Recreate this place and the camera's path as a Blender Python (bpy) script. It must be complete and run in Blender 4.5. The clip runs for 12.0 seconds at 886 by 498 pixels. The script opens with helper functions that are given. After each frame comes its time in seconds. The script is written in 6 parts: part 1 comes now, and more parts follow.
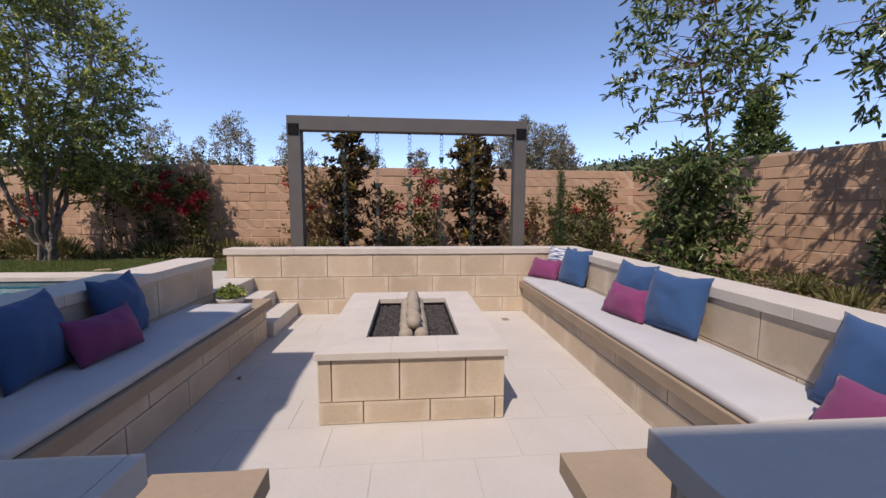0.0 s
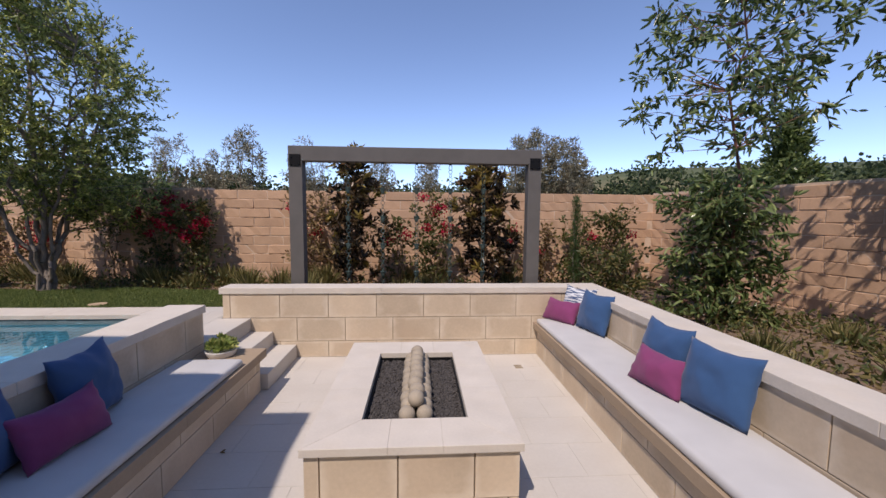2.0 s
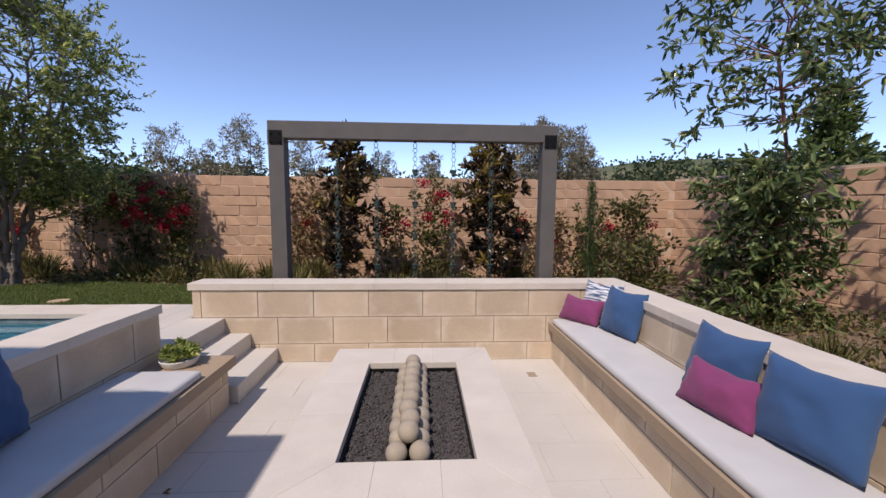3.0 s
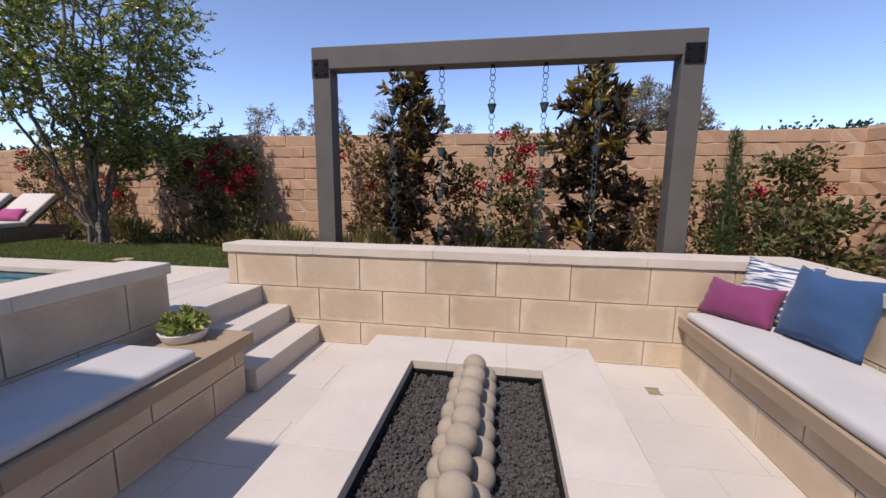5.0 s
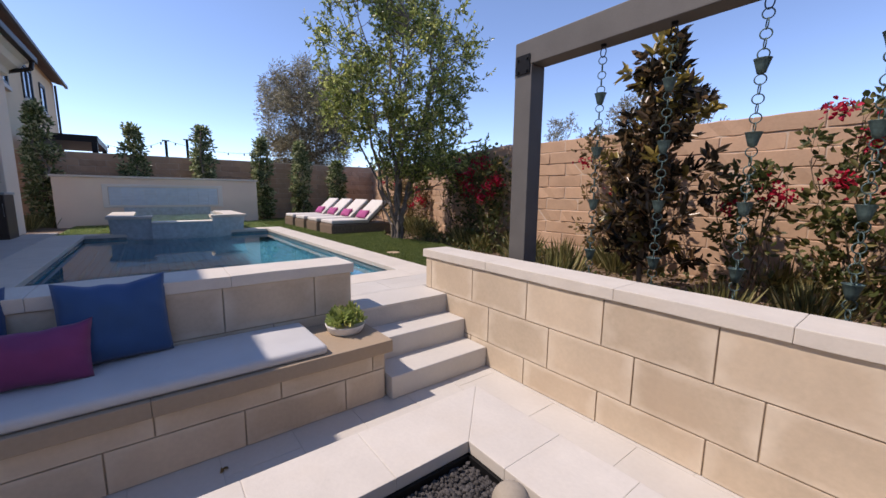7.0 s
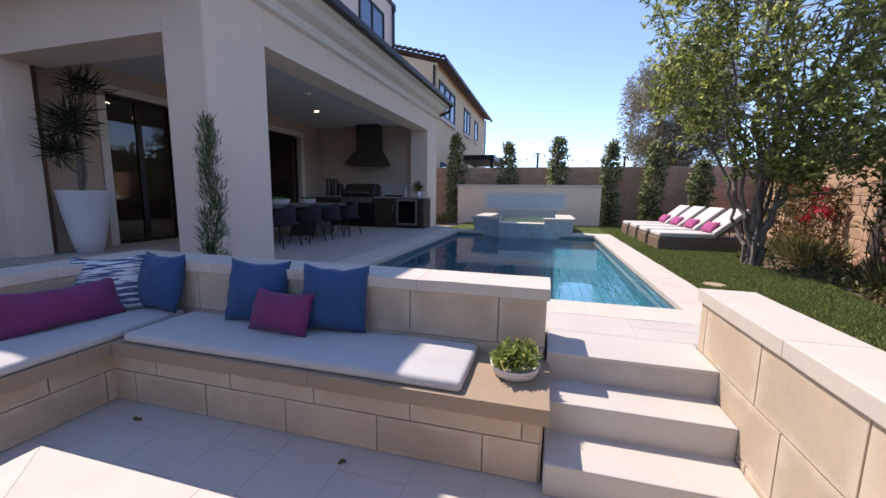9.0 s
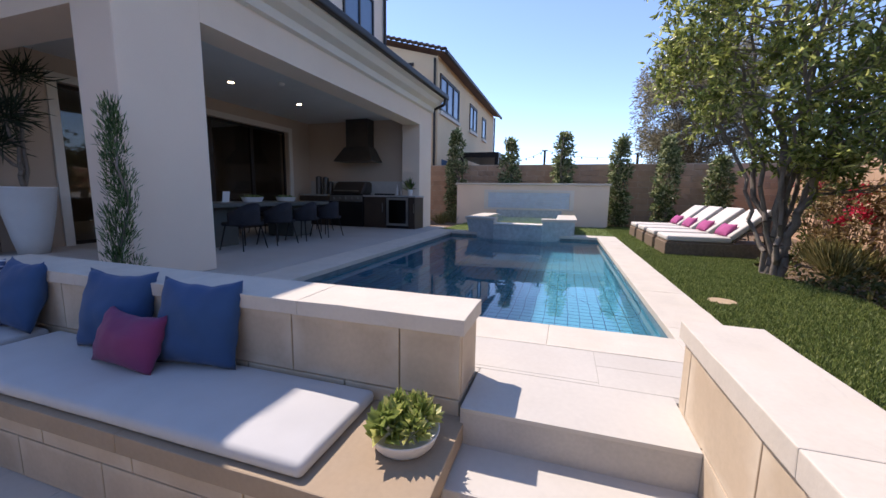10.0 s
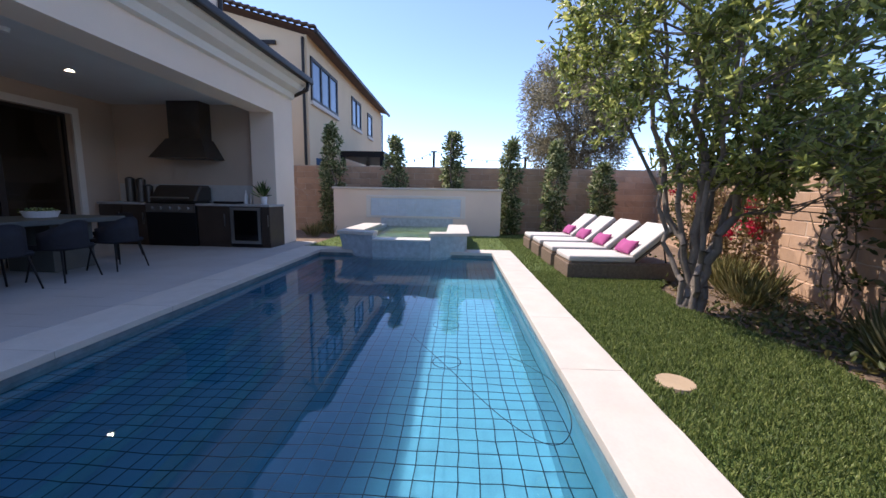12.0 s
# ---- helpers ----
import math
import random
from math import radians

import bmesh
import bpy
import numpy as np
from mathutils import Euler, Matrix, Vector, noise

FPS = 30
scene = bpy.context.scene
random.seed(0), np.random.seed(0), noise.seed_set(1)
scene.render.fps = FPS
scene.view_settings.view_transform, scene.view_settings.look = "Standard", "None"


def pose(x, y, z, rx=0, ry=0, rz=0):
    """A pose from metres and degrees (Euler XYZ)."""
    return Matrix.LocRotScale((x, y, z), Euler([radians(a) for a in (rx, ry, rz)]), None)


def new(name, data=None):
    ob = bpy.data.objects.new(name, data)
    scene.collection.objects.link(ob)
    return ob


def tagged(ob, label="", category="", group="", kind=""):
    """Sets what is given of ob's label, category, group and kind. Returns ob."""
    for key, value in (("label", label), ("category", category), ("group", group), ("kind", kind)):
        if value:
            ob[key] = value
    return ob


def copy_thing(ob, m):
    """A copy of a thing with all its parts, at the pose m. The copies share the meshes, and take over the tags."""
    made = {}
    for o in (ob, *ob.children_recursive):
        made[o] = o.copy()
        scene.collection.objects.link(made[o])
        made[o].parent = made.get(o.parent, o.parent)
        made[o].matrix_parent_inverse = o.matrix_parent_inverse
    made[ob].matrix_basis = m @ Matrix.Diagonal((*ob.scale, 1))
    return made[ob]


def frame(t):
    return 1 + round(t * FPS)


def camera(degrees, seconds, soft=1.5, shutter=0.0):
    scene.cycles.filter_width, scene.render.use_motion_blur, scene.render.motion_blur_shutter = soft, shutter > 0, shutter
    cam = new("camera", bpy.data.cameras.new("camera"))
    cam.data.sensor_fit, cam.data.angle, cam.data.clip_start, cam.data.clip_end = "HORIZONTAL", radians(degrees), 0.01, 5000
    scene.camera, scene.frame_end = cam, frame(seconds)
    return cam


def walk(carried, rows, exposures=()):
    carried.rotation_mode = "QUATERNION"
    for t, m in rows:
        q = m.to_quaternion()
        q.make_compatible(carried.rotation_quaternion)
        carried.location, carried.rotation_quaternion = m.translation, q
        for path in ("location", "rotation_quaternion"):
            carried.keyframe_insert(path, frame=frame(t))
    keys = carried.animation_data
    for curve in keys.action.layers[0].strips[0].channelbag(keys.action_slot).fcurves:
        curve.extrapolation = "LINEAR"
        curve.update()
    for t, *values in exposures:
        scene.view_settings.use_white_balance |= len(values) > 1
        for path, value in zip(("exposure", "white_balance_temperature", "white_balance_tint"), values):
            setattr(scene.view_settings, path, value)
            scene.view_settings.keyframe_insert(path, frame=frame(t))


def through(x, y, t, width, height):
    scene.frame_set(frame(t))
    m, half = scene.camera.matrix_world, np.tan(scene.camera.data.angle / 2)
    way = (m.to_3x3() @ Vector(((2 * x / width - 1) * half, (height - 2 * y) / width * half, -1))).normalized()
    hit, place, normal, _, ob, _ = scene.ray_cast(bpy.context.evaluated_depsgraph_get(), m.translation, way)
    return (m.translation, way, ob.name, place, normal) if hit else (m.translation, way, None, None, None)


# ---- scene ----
cam = camera(98.9, 12.0)
METRES, EYE, TILT, LEAN, TURN = 8.0, 1.5, 0.0, 0.0, -5.1
ROWS = [
    (0.0, 0.0, 0.0, 0.0, 0.03, -5.92, -0.29),
    (0.5, 0.0016, 0.0009, 0.0215, 0.24, -4.98, -0.35),
    (1.0, 0.0057, 0.0024, 0.0412, 0.55, -4.65, -0.4),
    (1.5, 0.0067, 0.014, 0.0519, 1.08, -4.66, -0.44),
    (2.0, 0.0024, 0.0485, 0.0482, 1.58, -4.76, -0.48),
    (2.5, 0.0023, 0.0917, 0.0434, 1.83, -5.0, -0.46),
    (4.5, -0.0053, 0.2336, 0.0058, 7.04, -8.83, -0.54),
    (5.0, -0.0048, 0.267, -0.0027, 14.11, -8.8, -0.58),
    (5.5, 0.0066, 0.2946, -0.0018, 23.15, -8.61, -0.53),
    (6.0, 0.0329, 0.3232, -0.0002, 32.24, -8.58, -0.47),
    (6.5, 0.0468, 0.3578, 0.0026, 44.01, -8.52, -0.55),
    (7.0, 0.0546, 0.4005, 0.0028, 57.41, -8.28, -0.63),
    (7.5, 0.0571, 0.4412, 0.0043, 74.51, -8.18, -0.53),
    (9.5, -0.0668, 0.5833, 0.0043, 113.28, -8.16, -0.9),
    (10.0, -0.1281, 0.6006, 0.0011, 112.86, -8.2, -0.94),
    (10.5, -0.1949, 0.5972, -0.0018, 111.05, -8.27, -1.08),
    (11.0, -0.2631, 0.5949, -0.0017, 106.95, -8.21, -1.05),
    (11.5, -0.3235, 0.5902, 0.0125, 102.21, -8.18, -1.05),
    (12.0, -0.3572, 0.5869, 0.0266, 97.39, -7.99, -1.04),
]
walk(cam, [(t, pose(0, 0, EYE, TILT, LEAN, TURN) @ pose(METRES * x, METRES * y, METRES * z, 90 + pitch, roll, yaw)) for t, x, y, z, yaw, pitch, roll in ROWS],
     [(0.0, 0.71, 7050, 20), (5.0, 0.81, 7000, 20), (7.5, 0.98, 7000, 20), (9.5, 1.32, 7050, 20), (10.2, 1.24, 7000, 19), (11.0, 1.13, 6850, 19), (12.0, 1.40, 6800, 19)])

# ---- world, sun, exposure ----
SUN_WAY = Vector((0.33, 0.62, -1.0)).normalized()
world = bpy.data.worlds.new("world")
scene.world = world
world.use_nodes = True
wnt = world.node_tree
sky = wnt.nodes.new("ShaderNodeTexSky")
sky.sky_type = "NISHITA"
sky.sun_disc = False
sky.sun_elevation = math.asin(-SUN_WAY.z)
sky.sun_rotation = math.atan2(-SUN_WAY.x, -SUN_WAY.y)
sky.air_density, sky.dust_density, sky.ozone_density = 0.62, 0.0, 3.6
wnt.nodes["Background"].inputs[1].default_value = 0.15
wnt.links.new(sky.outputs[0], wnt.nodes["Background"].inputs[0])
sun_data = bpy.data.lights.new("sun", "SUN")
sun_data.energy, sun_data.angle, sun_data.color = 2.25, radians(0.53), (1.0, 0.95, 0.87)
sun = new("sun", sun_data)
sun.matrix_world = Matrix.Translation((-8, -14, 25)) @ SUN_WAY.to_track_quat("-Z", "Y").to_matrix().to_4x4()


# ---- materials ----
def mat(name, base, rough=0.8, metal=0.0, dark=0.8, light=1.15, scale=3.0, fine=60.0, bump=0.2, depth=0.004,
        random_obj=0.0, random_island=0.0, spec=0.4, stain=None, stain_amount=0.0, stain_scale=1.2, sheen=0.0, stretch=None):
    """A painted, stone, cloth or metal surface: base colour varied at two scales, fine relief, change from piece to piece."""
    m = bpy.data.materials.new(name)
    m.use_nodes = True
    nt = m.node_tree
    n, l = nt.nodes, nt.links
    bs = n["Principled BSDF"]
    tc = n.new("ShaderNodeTexCoord")
    geo = n.new("ShaderNodeNewGeometry")
    src = geo.outputs["Position"]
    if stretch:
        mp = n.new("ShaderNodeMapping")
        mp.inputs["Scale"].default_value = stretch
        l.new(src, mp.inputs[0])
        src = mp.outputs[0]
    big = n.new("ShaderNodeTexNoise")
    big.inputs["Scale"].default_value, big.inputs["Detail"].default_value = scale, 5
    l.new(src, big.inputs["Vector"])
    small = n.new("ShaderNodeTexNoise")
    small.inputs["Scale"].default_value, small.inputs["Detail"].default_value = fine, 4
    l.new(src, small.inputs["Vector"])
    mixv = n.new("ShaderNodeMath")
    mixv.operation = "MULTIPLY_ADD"
    l.new(small.outputs["Fac"], mixv.inputs[0])
    mixv.inputs[1].default_value = 0.5
    l.new(big.outputs["Fac"], mixv.inputs[2])
    value = mixv.outputs[0]
    if random_obj or random_island:
        pick = n.new("ShaderNodeObjectInfo").outputs["Random"] if random_obj else geo.outputs["Random Per Island"]
        add = n.new("ShaderNodeMath")
        add.operation = "MULTIPLY_ADD"
        l.new(pick, add.inputs[0])
        add.inputs[1].default_value = random_obj or random_island
        l.new(value, add.inputs[2])
        value = add.outputs[0]
        top = 1.15 + (random_obj or random_island)
    else:
        top = 1.15
    ramp = n.new("ShaderNodeMapRange")
    ramp.inputs["From Min"].default_value, ramp.inputs["From Max"].default_value = 0.4, top
    ramp.inputs["To Min"].default_value, ramp.inputs["To Max"].default_value = dark, light
    l.new(value, ramp.inputs["Value"])
    col = n.new("ShaderNodeVectorMath")
    col.operation = "SCALE"
    col.inputs[0].default_value = base
    l.new(ramp.outputs[0], col.inputs["Scale"])
    out = col.outputs[0]
    if stain:
        st = n.new("ShaderNodeTexNoise")
        st.inputs["Scale"].default_value, st.inputs["Detail"].default_value = stain_scale, 6
        l.new(geo.outputs["Position"], st.inputs["Vector"])
        sr = n.new("ShaderNodeMapRange")
        sr.inputs["From Min"].default_value, sr.inputs["From Max"].default_value = 0.5, 0.72
        sr.inputs["To Max"].default_value = stain_amount
        l.new(st.outputs["Fac"], sr.inputs["Value"])
        mx = n.new("ShaderNodeMix")
        mx.data_type = "RGBA"
        l.new(sr.outputs[0], mx.inputs["Factor"])
        l.new(out, mx.inputs[6])
        mx.inputs[7].default_value = (*stain, 1)
        out = mx.outputs[2]
    l.new(out, bs.inputs["Base Color"])
    bs.inputs["Roughness"].default_value, bs.inputs["Metallic"].default_value = rough, metal
    bs.inputs["Specular IOR Level"].default_value = spec
    if sheen:
        bs.inputs["Sheen Weight"].default_value = sheen
    if bump:
        bp = n.new("ShaderNodeBump")
        bp.inputs["Strength"].default_value, bp.inputs["Distance"].default_value = bump, depth
        l.new(mixv.outputs[0], bp.inputs["Height"])
        l.new(bp.outputs[0], bs.inputs["Normal"])
    return m


def glass(name, tint=(0.8, 0.85, 0.87), rough=0.0, ior=1.45, ripple=0.0, ripple_scale=3.0):
    m = bpy.data.materials.new(name)
    m.use_nodes = True
    n, l = m.node_tree.nodes, m.node_tree.links
    bs = n["Principled BSDF"]
    bs.inputs["Base Color"].default_value = (*tint, 1)
    bs.inputs["Roughness"].default_value, bs.inputs["IOR"].default_value = rough, ior
    bs.inputs["Transmission Weight"].default_value = 1.0
    if ripple:
        t = n.new("ShaderNodeTexNoise")
        t.inputs["Scale"].default_value, t.inputs["Detail"].default_value = ripple_scale, 2
        g = n.new("ShaderNodeNewGeometry")
        l.new(g.outputs["Position"], t.inputs["Vector"])
        b = n.new("ShaderNodeBump")
        b.inputs["Strength"].default_value, b.inputs["Distance"].default_value = ripple, 0.02
        l.new(t.outputs["Fac"], b.inputs["Height"])
        l.new(b.outputs[0], bs.inputs["Normal"])
    return m


def leafy(name, base, back=None, rough=0.45, light=1.5, dark=0.5, through=0.45):
    """Leaves: colour from leaf to leaf, light that shines through."""
    m = bpy.data.materials.new(name)
    m.use_nodes = True
    n, l = m.node_tree.nodes, m.node_tree.links
    bs = n["Principled BSDF"]
    geo = n.new("ShaderNodeNewGeometry")
    ramp = n.new("ShaderNodeValToRGB")
    back = back or tuple(c * light for c in base)
    ramp.color_ramp.elements[0].color = (*[c * dark for c in base], 1)
    ramp.color_ramp.elements[1].color = (*back, 1)
    mid = ramp.color_ramp.elements.new(0.55)
    mid.color = (*base, 1)
    l.new(geo.outputs["Random Per Island"], ramp.inputs[0])
    l.new(ramp.outputs[0], bs.inputs["Base Color"])
    bs.inputs["Roughness"].default_value = rough
    tr = n.new("ShaderNodeBsdfTranslucent")
    l.new(ramp.outputs[0], tr.inputs[0])
    mx = n.new("ShaderNodeMixShader")
    mx.inputs[0].default_value = through
    l.new(bs.outputs[0], mx.inputs[1])
    l.new(tr.outputs[0], mx.inputs[2])
    l.new(mx.outputs[0], n["Material Output"].inputs["Surface"])
    return m


def glow(name, colour, strength):
    m = bpy.data.materials.new(name)
    m.use_nodes = True
    bs = m.node_tree.nodes["Principled BSDF"]
    bs.inputs["Base Color"].default_value = (*colour, 1)
    bs.inputs["Emission Color"].default_value = (*colour, 1)
    bs.inputs["Emission Strength"].default_value = strength
    return m


M_BLOCK = mat("sandstone_block", (0.59, 0.475, 0.35), 0.85, scale=2.6, fine=40, dark=0.68, light=1.16, bump=0.25, random_obj=0.5,
              stain=(0.47, 0.355, 0.25), stain_amount=0.5, stain_scale=1.8)
def pale_edges(m, colour, amount):
    """Pale lime bloom along the edges of each stone's faces."""
    n, l = m.node_tree.nodes, m.node_tree.links
    bs = n["Principled BSDF"]
    old = bs.inputs["Base Color"].links[0].from_socket
    tc, geo = n.new("ShaderNodeTexCoord"), n.new("ShaderNodeNewGeometry")

    def vec(op, a, b=None):
        v = n.new("ShaderNodeVectorMath")
        v.operation = op
        for i, s in enumerate((a, b)):
            if s is None:
                continue
            if isinstance(s, tuple):
                v.inputs[i].default_value = s
            else:
                l.new(s, v.inputs[i])
        return v.outputs[0]

    off = vec("ABSOLUTE", vec("SUBTRACT", tc.outputs["Generated"], (0.5, 0.5, 0.5)))
    flat = vec("SUBTRACT", (1.0, 1.0, 1.0), vec("ABSOLUTE", geo.outputs["True Normal"]))
    sp = n.new("ShaderNodeSeparateXYZ")
    l.new(vec("MULTIPLY", off, flat), sp.inputs[0])
    m1, m2 = n.new("ShaderNodeMath"), n.new("ShaderNodeMath")
    m1.operation = m2.operation = "MAXIMUM"
    l.new(sp.outputs[0], m1.inputs[0])
    l.new(sp.outputs[1], m1.inputs[1])
    l.new(m1.outputs[0], m2.inputs[0])
    l.new(sp.outputs[2], m2.inputs[1])
    nz = n.new("ShaderNodeTexNoise")
    nz.inputs["Scale"].default_value, nz.inputs["Detail"].default_value = 7.0, 5
    l.new(geo.outputs["Position"], nz.inputs["Vector"])
    ad = n.new("ShaderNodeMath")
    ad.operation = "MULTIPLY_ADD"
    l.new(nz.outputs["Fac"], ad.inputs[0])
    ad.inputs[1].default_value = 0.36
    l.new(m2.outputs[0], ad.inputs[2])
    mr = n.new("ShaderNodeMapRange")
    mr.inputs["From Min"].default_value, mr.inputs["From Max"].default_value, mr.inputs["To Max"].default_value = 0.54, 0.72, amount
    l.new(ad.outputs[0], mr.inputs["Value"])
    mx = n.new("ShaderNodeMix")
    mx.data_type = "RGBA"
    l.new(mr.outputs[0], mx.inputs["Factor"])
    l.new(old, mx.inputs[6])
    mx.inputs[7].default_value = (*colour, 1)
    l.new(mx.outputs[2], bs.inputs["Base Color"])


pale_edges(M_BLOCK, (0.70, 0.61, 0.49), 0.6)
M_MORTAR = mat("mortar_joint", (0.45, 0.36, 0.27), 0.95, dark=0.7, light=1.05)
M_CAP = mat("limestone_cap", (0.61, 0.555, 0.485), 0.8, scale=5, fine=55, dark=0.85, light=1.1, bump=0.35, depth=0.006, random_obj=0.25,
            stain=(0.58, 0.50, 0.40), stain_amount=0.3, stain_scale=4)
M_SLAB = mat("sandstone_slab", (0.37, 0.28, 0.195), 0.8, scale=2.5, fine=45, dark=0.8, light=1.15, bump=0.2, random_obj=0.2,
             stain=(0.36, 0.25, 0.15), stain_amount=0.4, stain_scale=2.2)
M_PAVE = mat("patio_paver", (0.555, 0.522, 0.475), 0.7, scale=1.6, fine=35, dark=0.88, light=1.08, bump=0.12, random_obj=0.05,
             stain=(0.47, 0.41, 0.35), stain_amount=0.3, stain_scale=1.5)
M_GROUT = mat("paver_grout", (0.49, 0.46, 0.42), 0.95)
M_HOOD = mat("dark_steel_hood", (0.11, 0.10, 0.092), 0.4, 0.8, scale=3, fine=120, bump=0.05)
M_STUCCO = mat("house_stucco", (0.81, 0.66, 0.53), 0.92, scale=1.1, fine=120, dark=0.92, light=1.06, bump=0.35, depth=0.003)
M_STUCCO_NB = mat("neighbour_stucco", (0.83, 0.64, 0.42), 0.92, scale=0.9, fine=110, dark=0.92, light=1.06, bump=0.35, depth=0.003)
# house stucco again, with the portico's shade put into a darker base colour
M_STUCCO_SHADED = mat("portico_stucco_shaded", (0.54, 0.425, 0.33), 0.92, scale=1.1, fine=120, dark=0.92, light=1.06, bump=0.3, depth=0.003)
M_CEIL = mat("portico_ceiling_paint", (0.68, 0.66, 0.64), 0.9, dark=0.96, light=1.03, bump=0.1)
M_TRIM = mat("pale_trim", (0.72, 0.67, 0.60), 0.75, dark=0.94, light=1.04, bump=0.1)
M_BRONZE = mat("dark_bronze_metal", (0.035, 0.028, 0.024), 0.45, 0.3, scale=6, bump=0.05)
M_GREYWOOD = mat("grey_painted_beam", (0.12, 0.113, 0.106), 0.6, scale=5, fine=90, dark=0.85, light=1.12, bump=0.2, stretch=(1, 1, 1))
M_BLACK = mat("black_steel", (0.012, 0.012, 0.013), 0.45, 0.4, bump=0.05)
M_CUSHION = mat("grey_cushion_fabric", (0.52, 0.515, 0.51), 0.95, scale=4, fine=500, dark=0.9, light=1.08, bump=0.25, depth=0.002, sheen=0.2)
M_BLUE = mat("blue_pillow_fabric", (0.030, 0.086, 0.205), 0.95, scale=5, fine=400, dark=0.82, light=1.15, bump=0.3, depth=0.002, sheen=0.15)
M_PINK = mat("magenta_pillow_fabric", (0.215, 0.042, 0.128), 0.95, scale=5, fine=400, dark=0.82, light=1.15, bump=0.3, depth=0.002, sheen=0.15)
M_LAVA = mat("black_lava_rock", (0.062, 0.056, 0.054), 0.85, scale=30, fine=150, dark=0.5, light=1.7, bump=0.5, random_island=0.9)
M_BALL = mat("cannonball_ceramic", (0.37, 0.315, 0.245), 0.85, scale=14, fine=110, dark=0.75, light=1.15, bump=0.45, random_obj=0.15)
M_BRICK = mat("slump_brick", (0.53, 0.34, 0.22), 0.92, scale=3, fine=35, dark=0.72, light=1.25, bump=0.5, depth=0.008, random_obj=0.5,
              stain=(0.50, 0.35, 0.24), stain_amount=0.35, stain_scale=2.5)
M_BRICK_FAR = mat("slump_brick_joined", (0.53, 0.34, 0.22), 0.92, scale=3, fine=35, dark=0.72, light=1.25, bump=0.5, depth=0.008, random_island=0.5,
                  stain=(0.50, 0.35, 0.24), stain_amount=0.35, stain_scale=2.5)
M_BRICK_MORTAR = mat("brick_mortar", (0.60, 0.46, 0.345), 0.95, scale=6, dark=0.75)
M_SOIL = mat("garden_soil", (0.19, 0.13, 0.088), 0.95, scale=8, fine=60, dark=0.5, light=1.5, bump=1.0, depth=0.02)
M_TURF = mat("turf_base", (0.11, 0.16, 0.042), 0.9, scale=2.5, fine=120, dark=0.6, light=1.3, bump=0.6, depth=0.01)
M_GRASS = leafy("grass_blades", (0.185, 0.25, 0.07), (0.38, 0.42, 0.15), 0.5)
M_POOL = mat("pool_plaster", (0.055, 0.26, 0.37), 0.7, scale=4, fine=60, dark=0.8, light=1.15, bump=0.1)
M_POOLTILE = mat("pool_band_tile", (0.16, 0.22, 0.24), 0.25, scale=8, fine=40, dark=0.6, light=1.4, bump=0.05)
M_WATER = glass("pool_water", (0.60, 0.84, 0.95), 0.0, 1.33, 0.06, 2.5)
M_NET = mat("net_cord", (0.006, 0.016, 0.02), 0.9, bump=0, spec=0.05)
M_GLASS = glass("window_glass", (0.55, 0.58, 0.6), 0.0, 1.45)
M_STEEL = mat("brushed_steel", (0.42, 0.42, 0.42), 0.32, 0.95, scale=3, fine=200, dark=0.85, light=1.1, bump=0.05)
M_DARKWOOD = mat("dark_cabinet", (0.045, 0.030, 0.022), 0.45, scale=4, fine=60, dark=0.7, light=1.3, bump=0.1)
M_COUNTER = mat("grey_countertop", (0.36, 0.35, 0.34), 0.35, scale=10, bump=0.05)
M_CHAIR = mat("charcoal_woven_chair", (0.009, 0.010, 0.016), 0.7, scale=20, fine=150, dark=0.7, light=1.4, bump=0.4)
M_TABLE = mat("grey_stone_table", (0.095, 0.105, 0.095), 0.5, scale=6, bump=0.1)
M_WHITE = mat("white_ceramic", (0.74, 0.73, 0.71), 0.4, scale=5, dark=0.94, light=1.04, bump=0.1)
M_LOUNGE = mat("cream_lounge_cushion", (0.64, 0.60, 0.56), 0.95, scale=4, fine=300, dark=0.9, light=1.06, bump=0.2, depth=0.002)
M_WOVEN = mat("brown_woven_base", (0.21, 0.15, 0.105), 0.75, scale=30, fine=160, dark=0.6, light=1.35, bump=0.6)
M_BARK = mat("tree_bark", (0.22, 0.185, 0.155), 0.9, scale=12, fine=60, dark=0.55, light=1.5, bump=0.7, depth=0.01, stretch=(1, 1, 0.3))
M_BARK_RED = mat("reddish_bark", (0.24, 0.11, 0.08), 0.7, scale=12, fine=60, dark=0.6, light=1.4, bump=0.4, stretch=(1, 1, 0.3))
M_TWIG = mat("dry_twig", (0.20, 0.145, 0.095), 0.9, scale=10, bump=0.3)
M_ROOF = mat("clay_roof_tile", (0.14, 0.10, 0.08), 0.85, scale=3, fine=30, dark=0.6, light=1.3, bump=0.4)
M_GREENCUP = mat("verdigris_copper", (0.10, 0.155, 0.145), 0.6, 0.5, scale=20, fine=80, dark=0.6, light=1.4, bump=0.2)
M_LAMP = glow("recessed_lens", (1.0, 0.84, 0.62), 40.0)
# glossy pane; the blue of reflected sky is also put into its base colour
M_WINDOW_NB = mat("sky_tinted_window", (0.10, 0.17, 0.27), 0.05, 0.0, scale=1, dark=0.8, light=1.2, bump=0.0, spec=1.0)


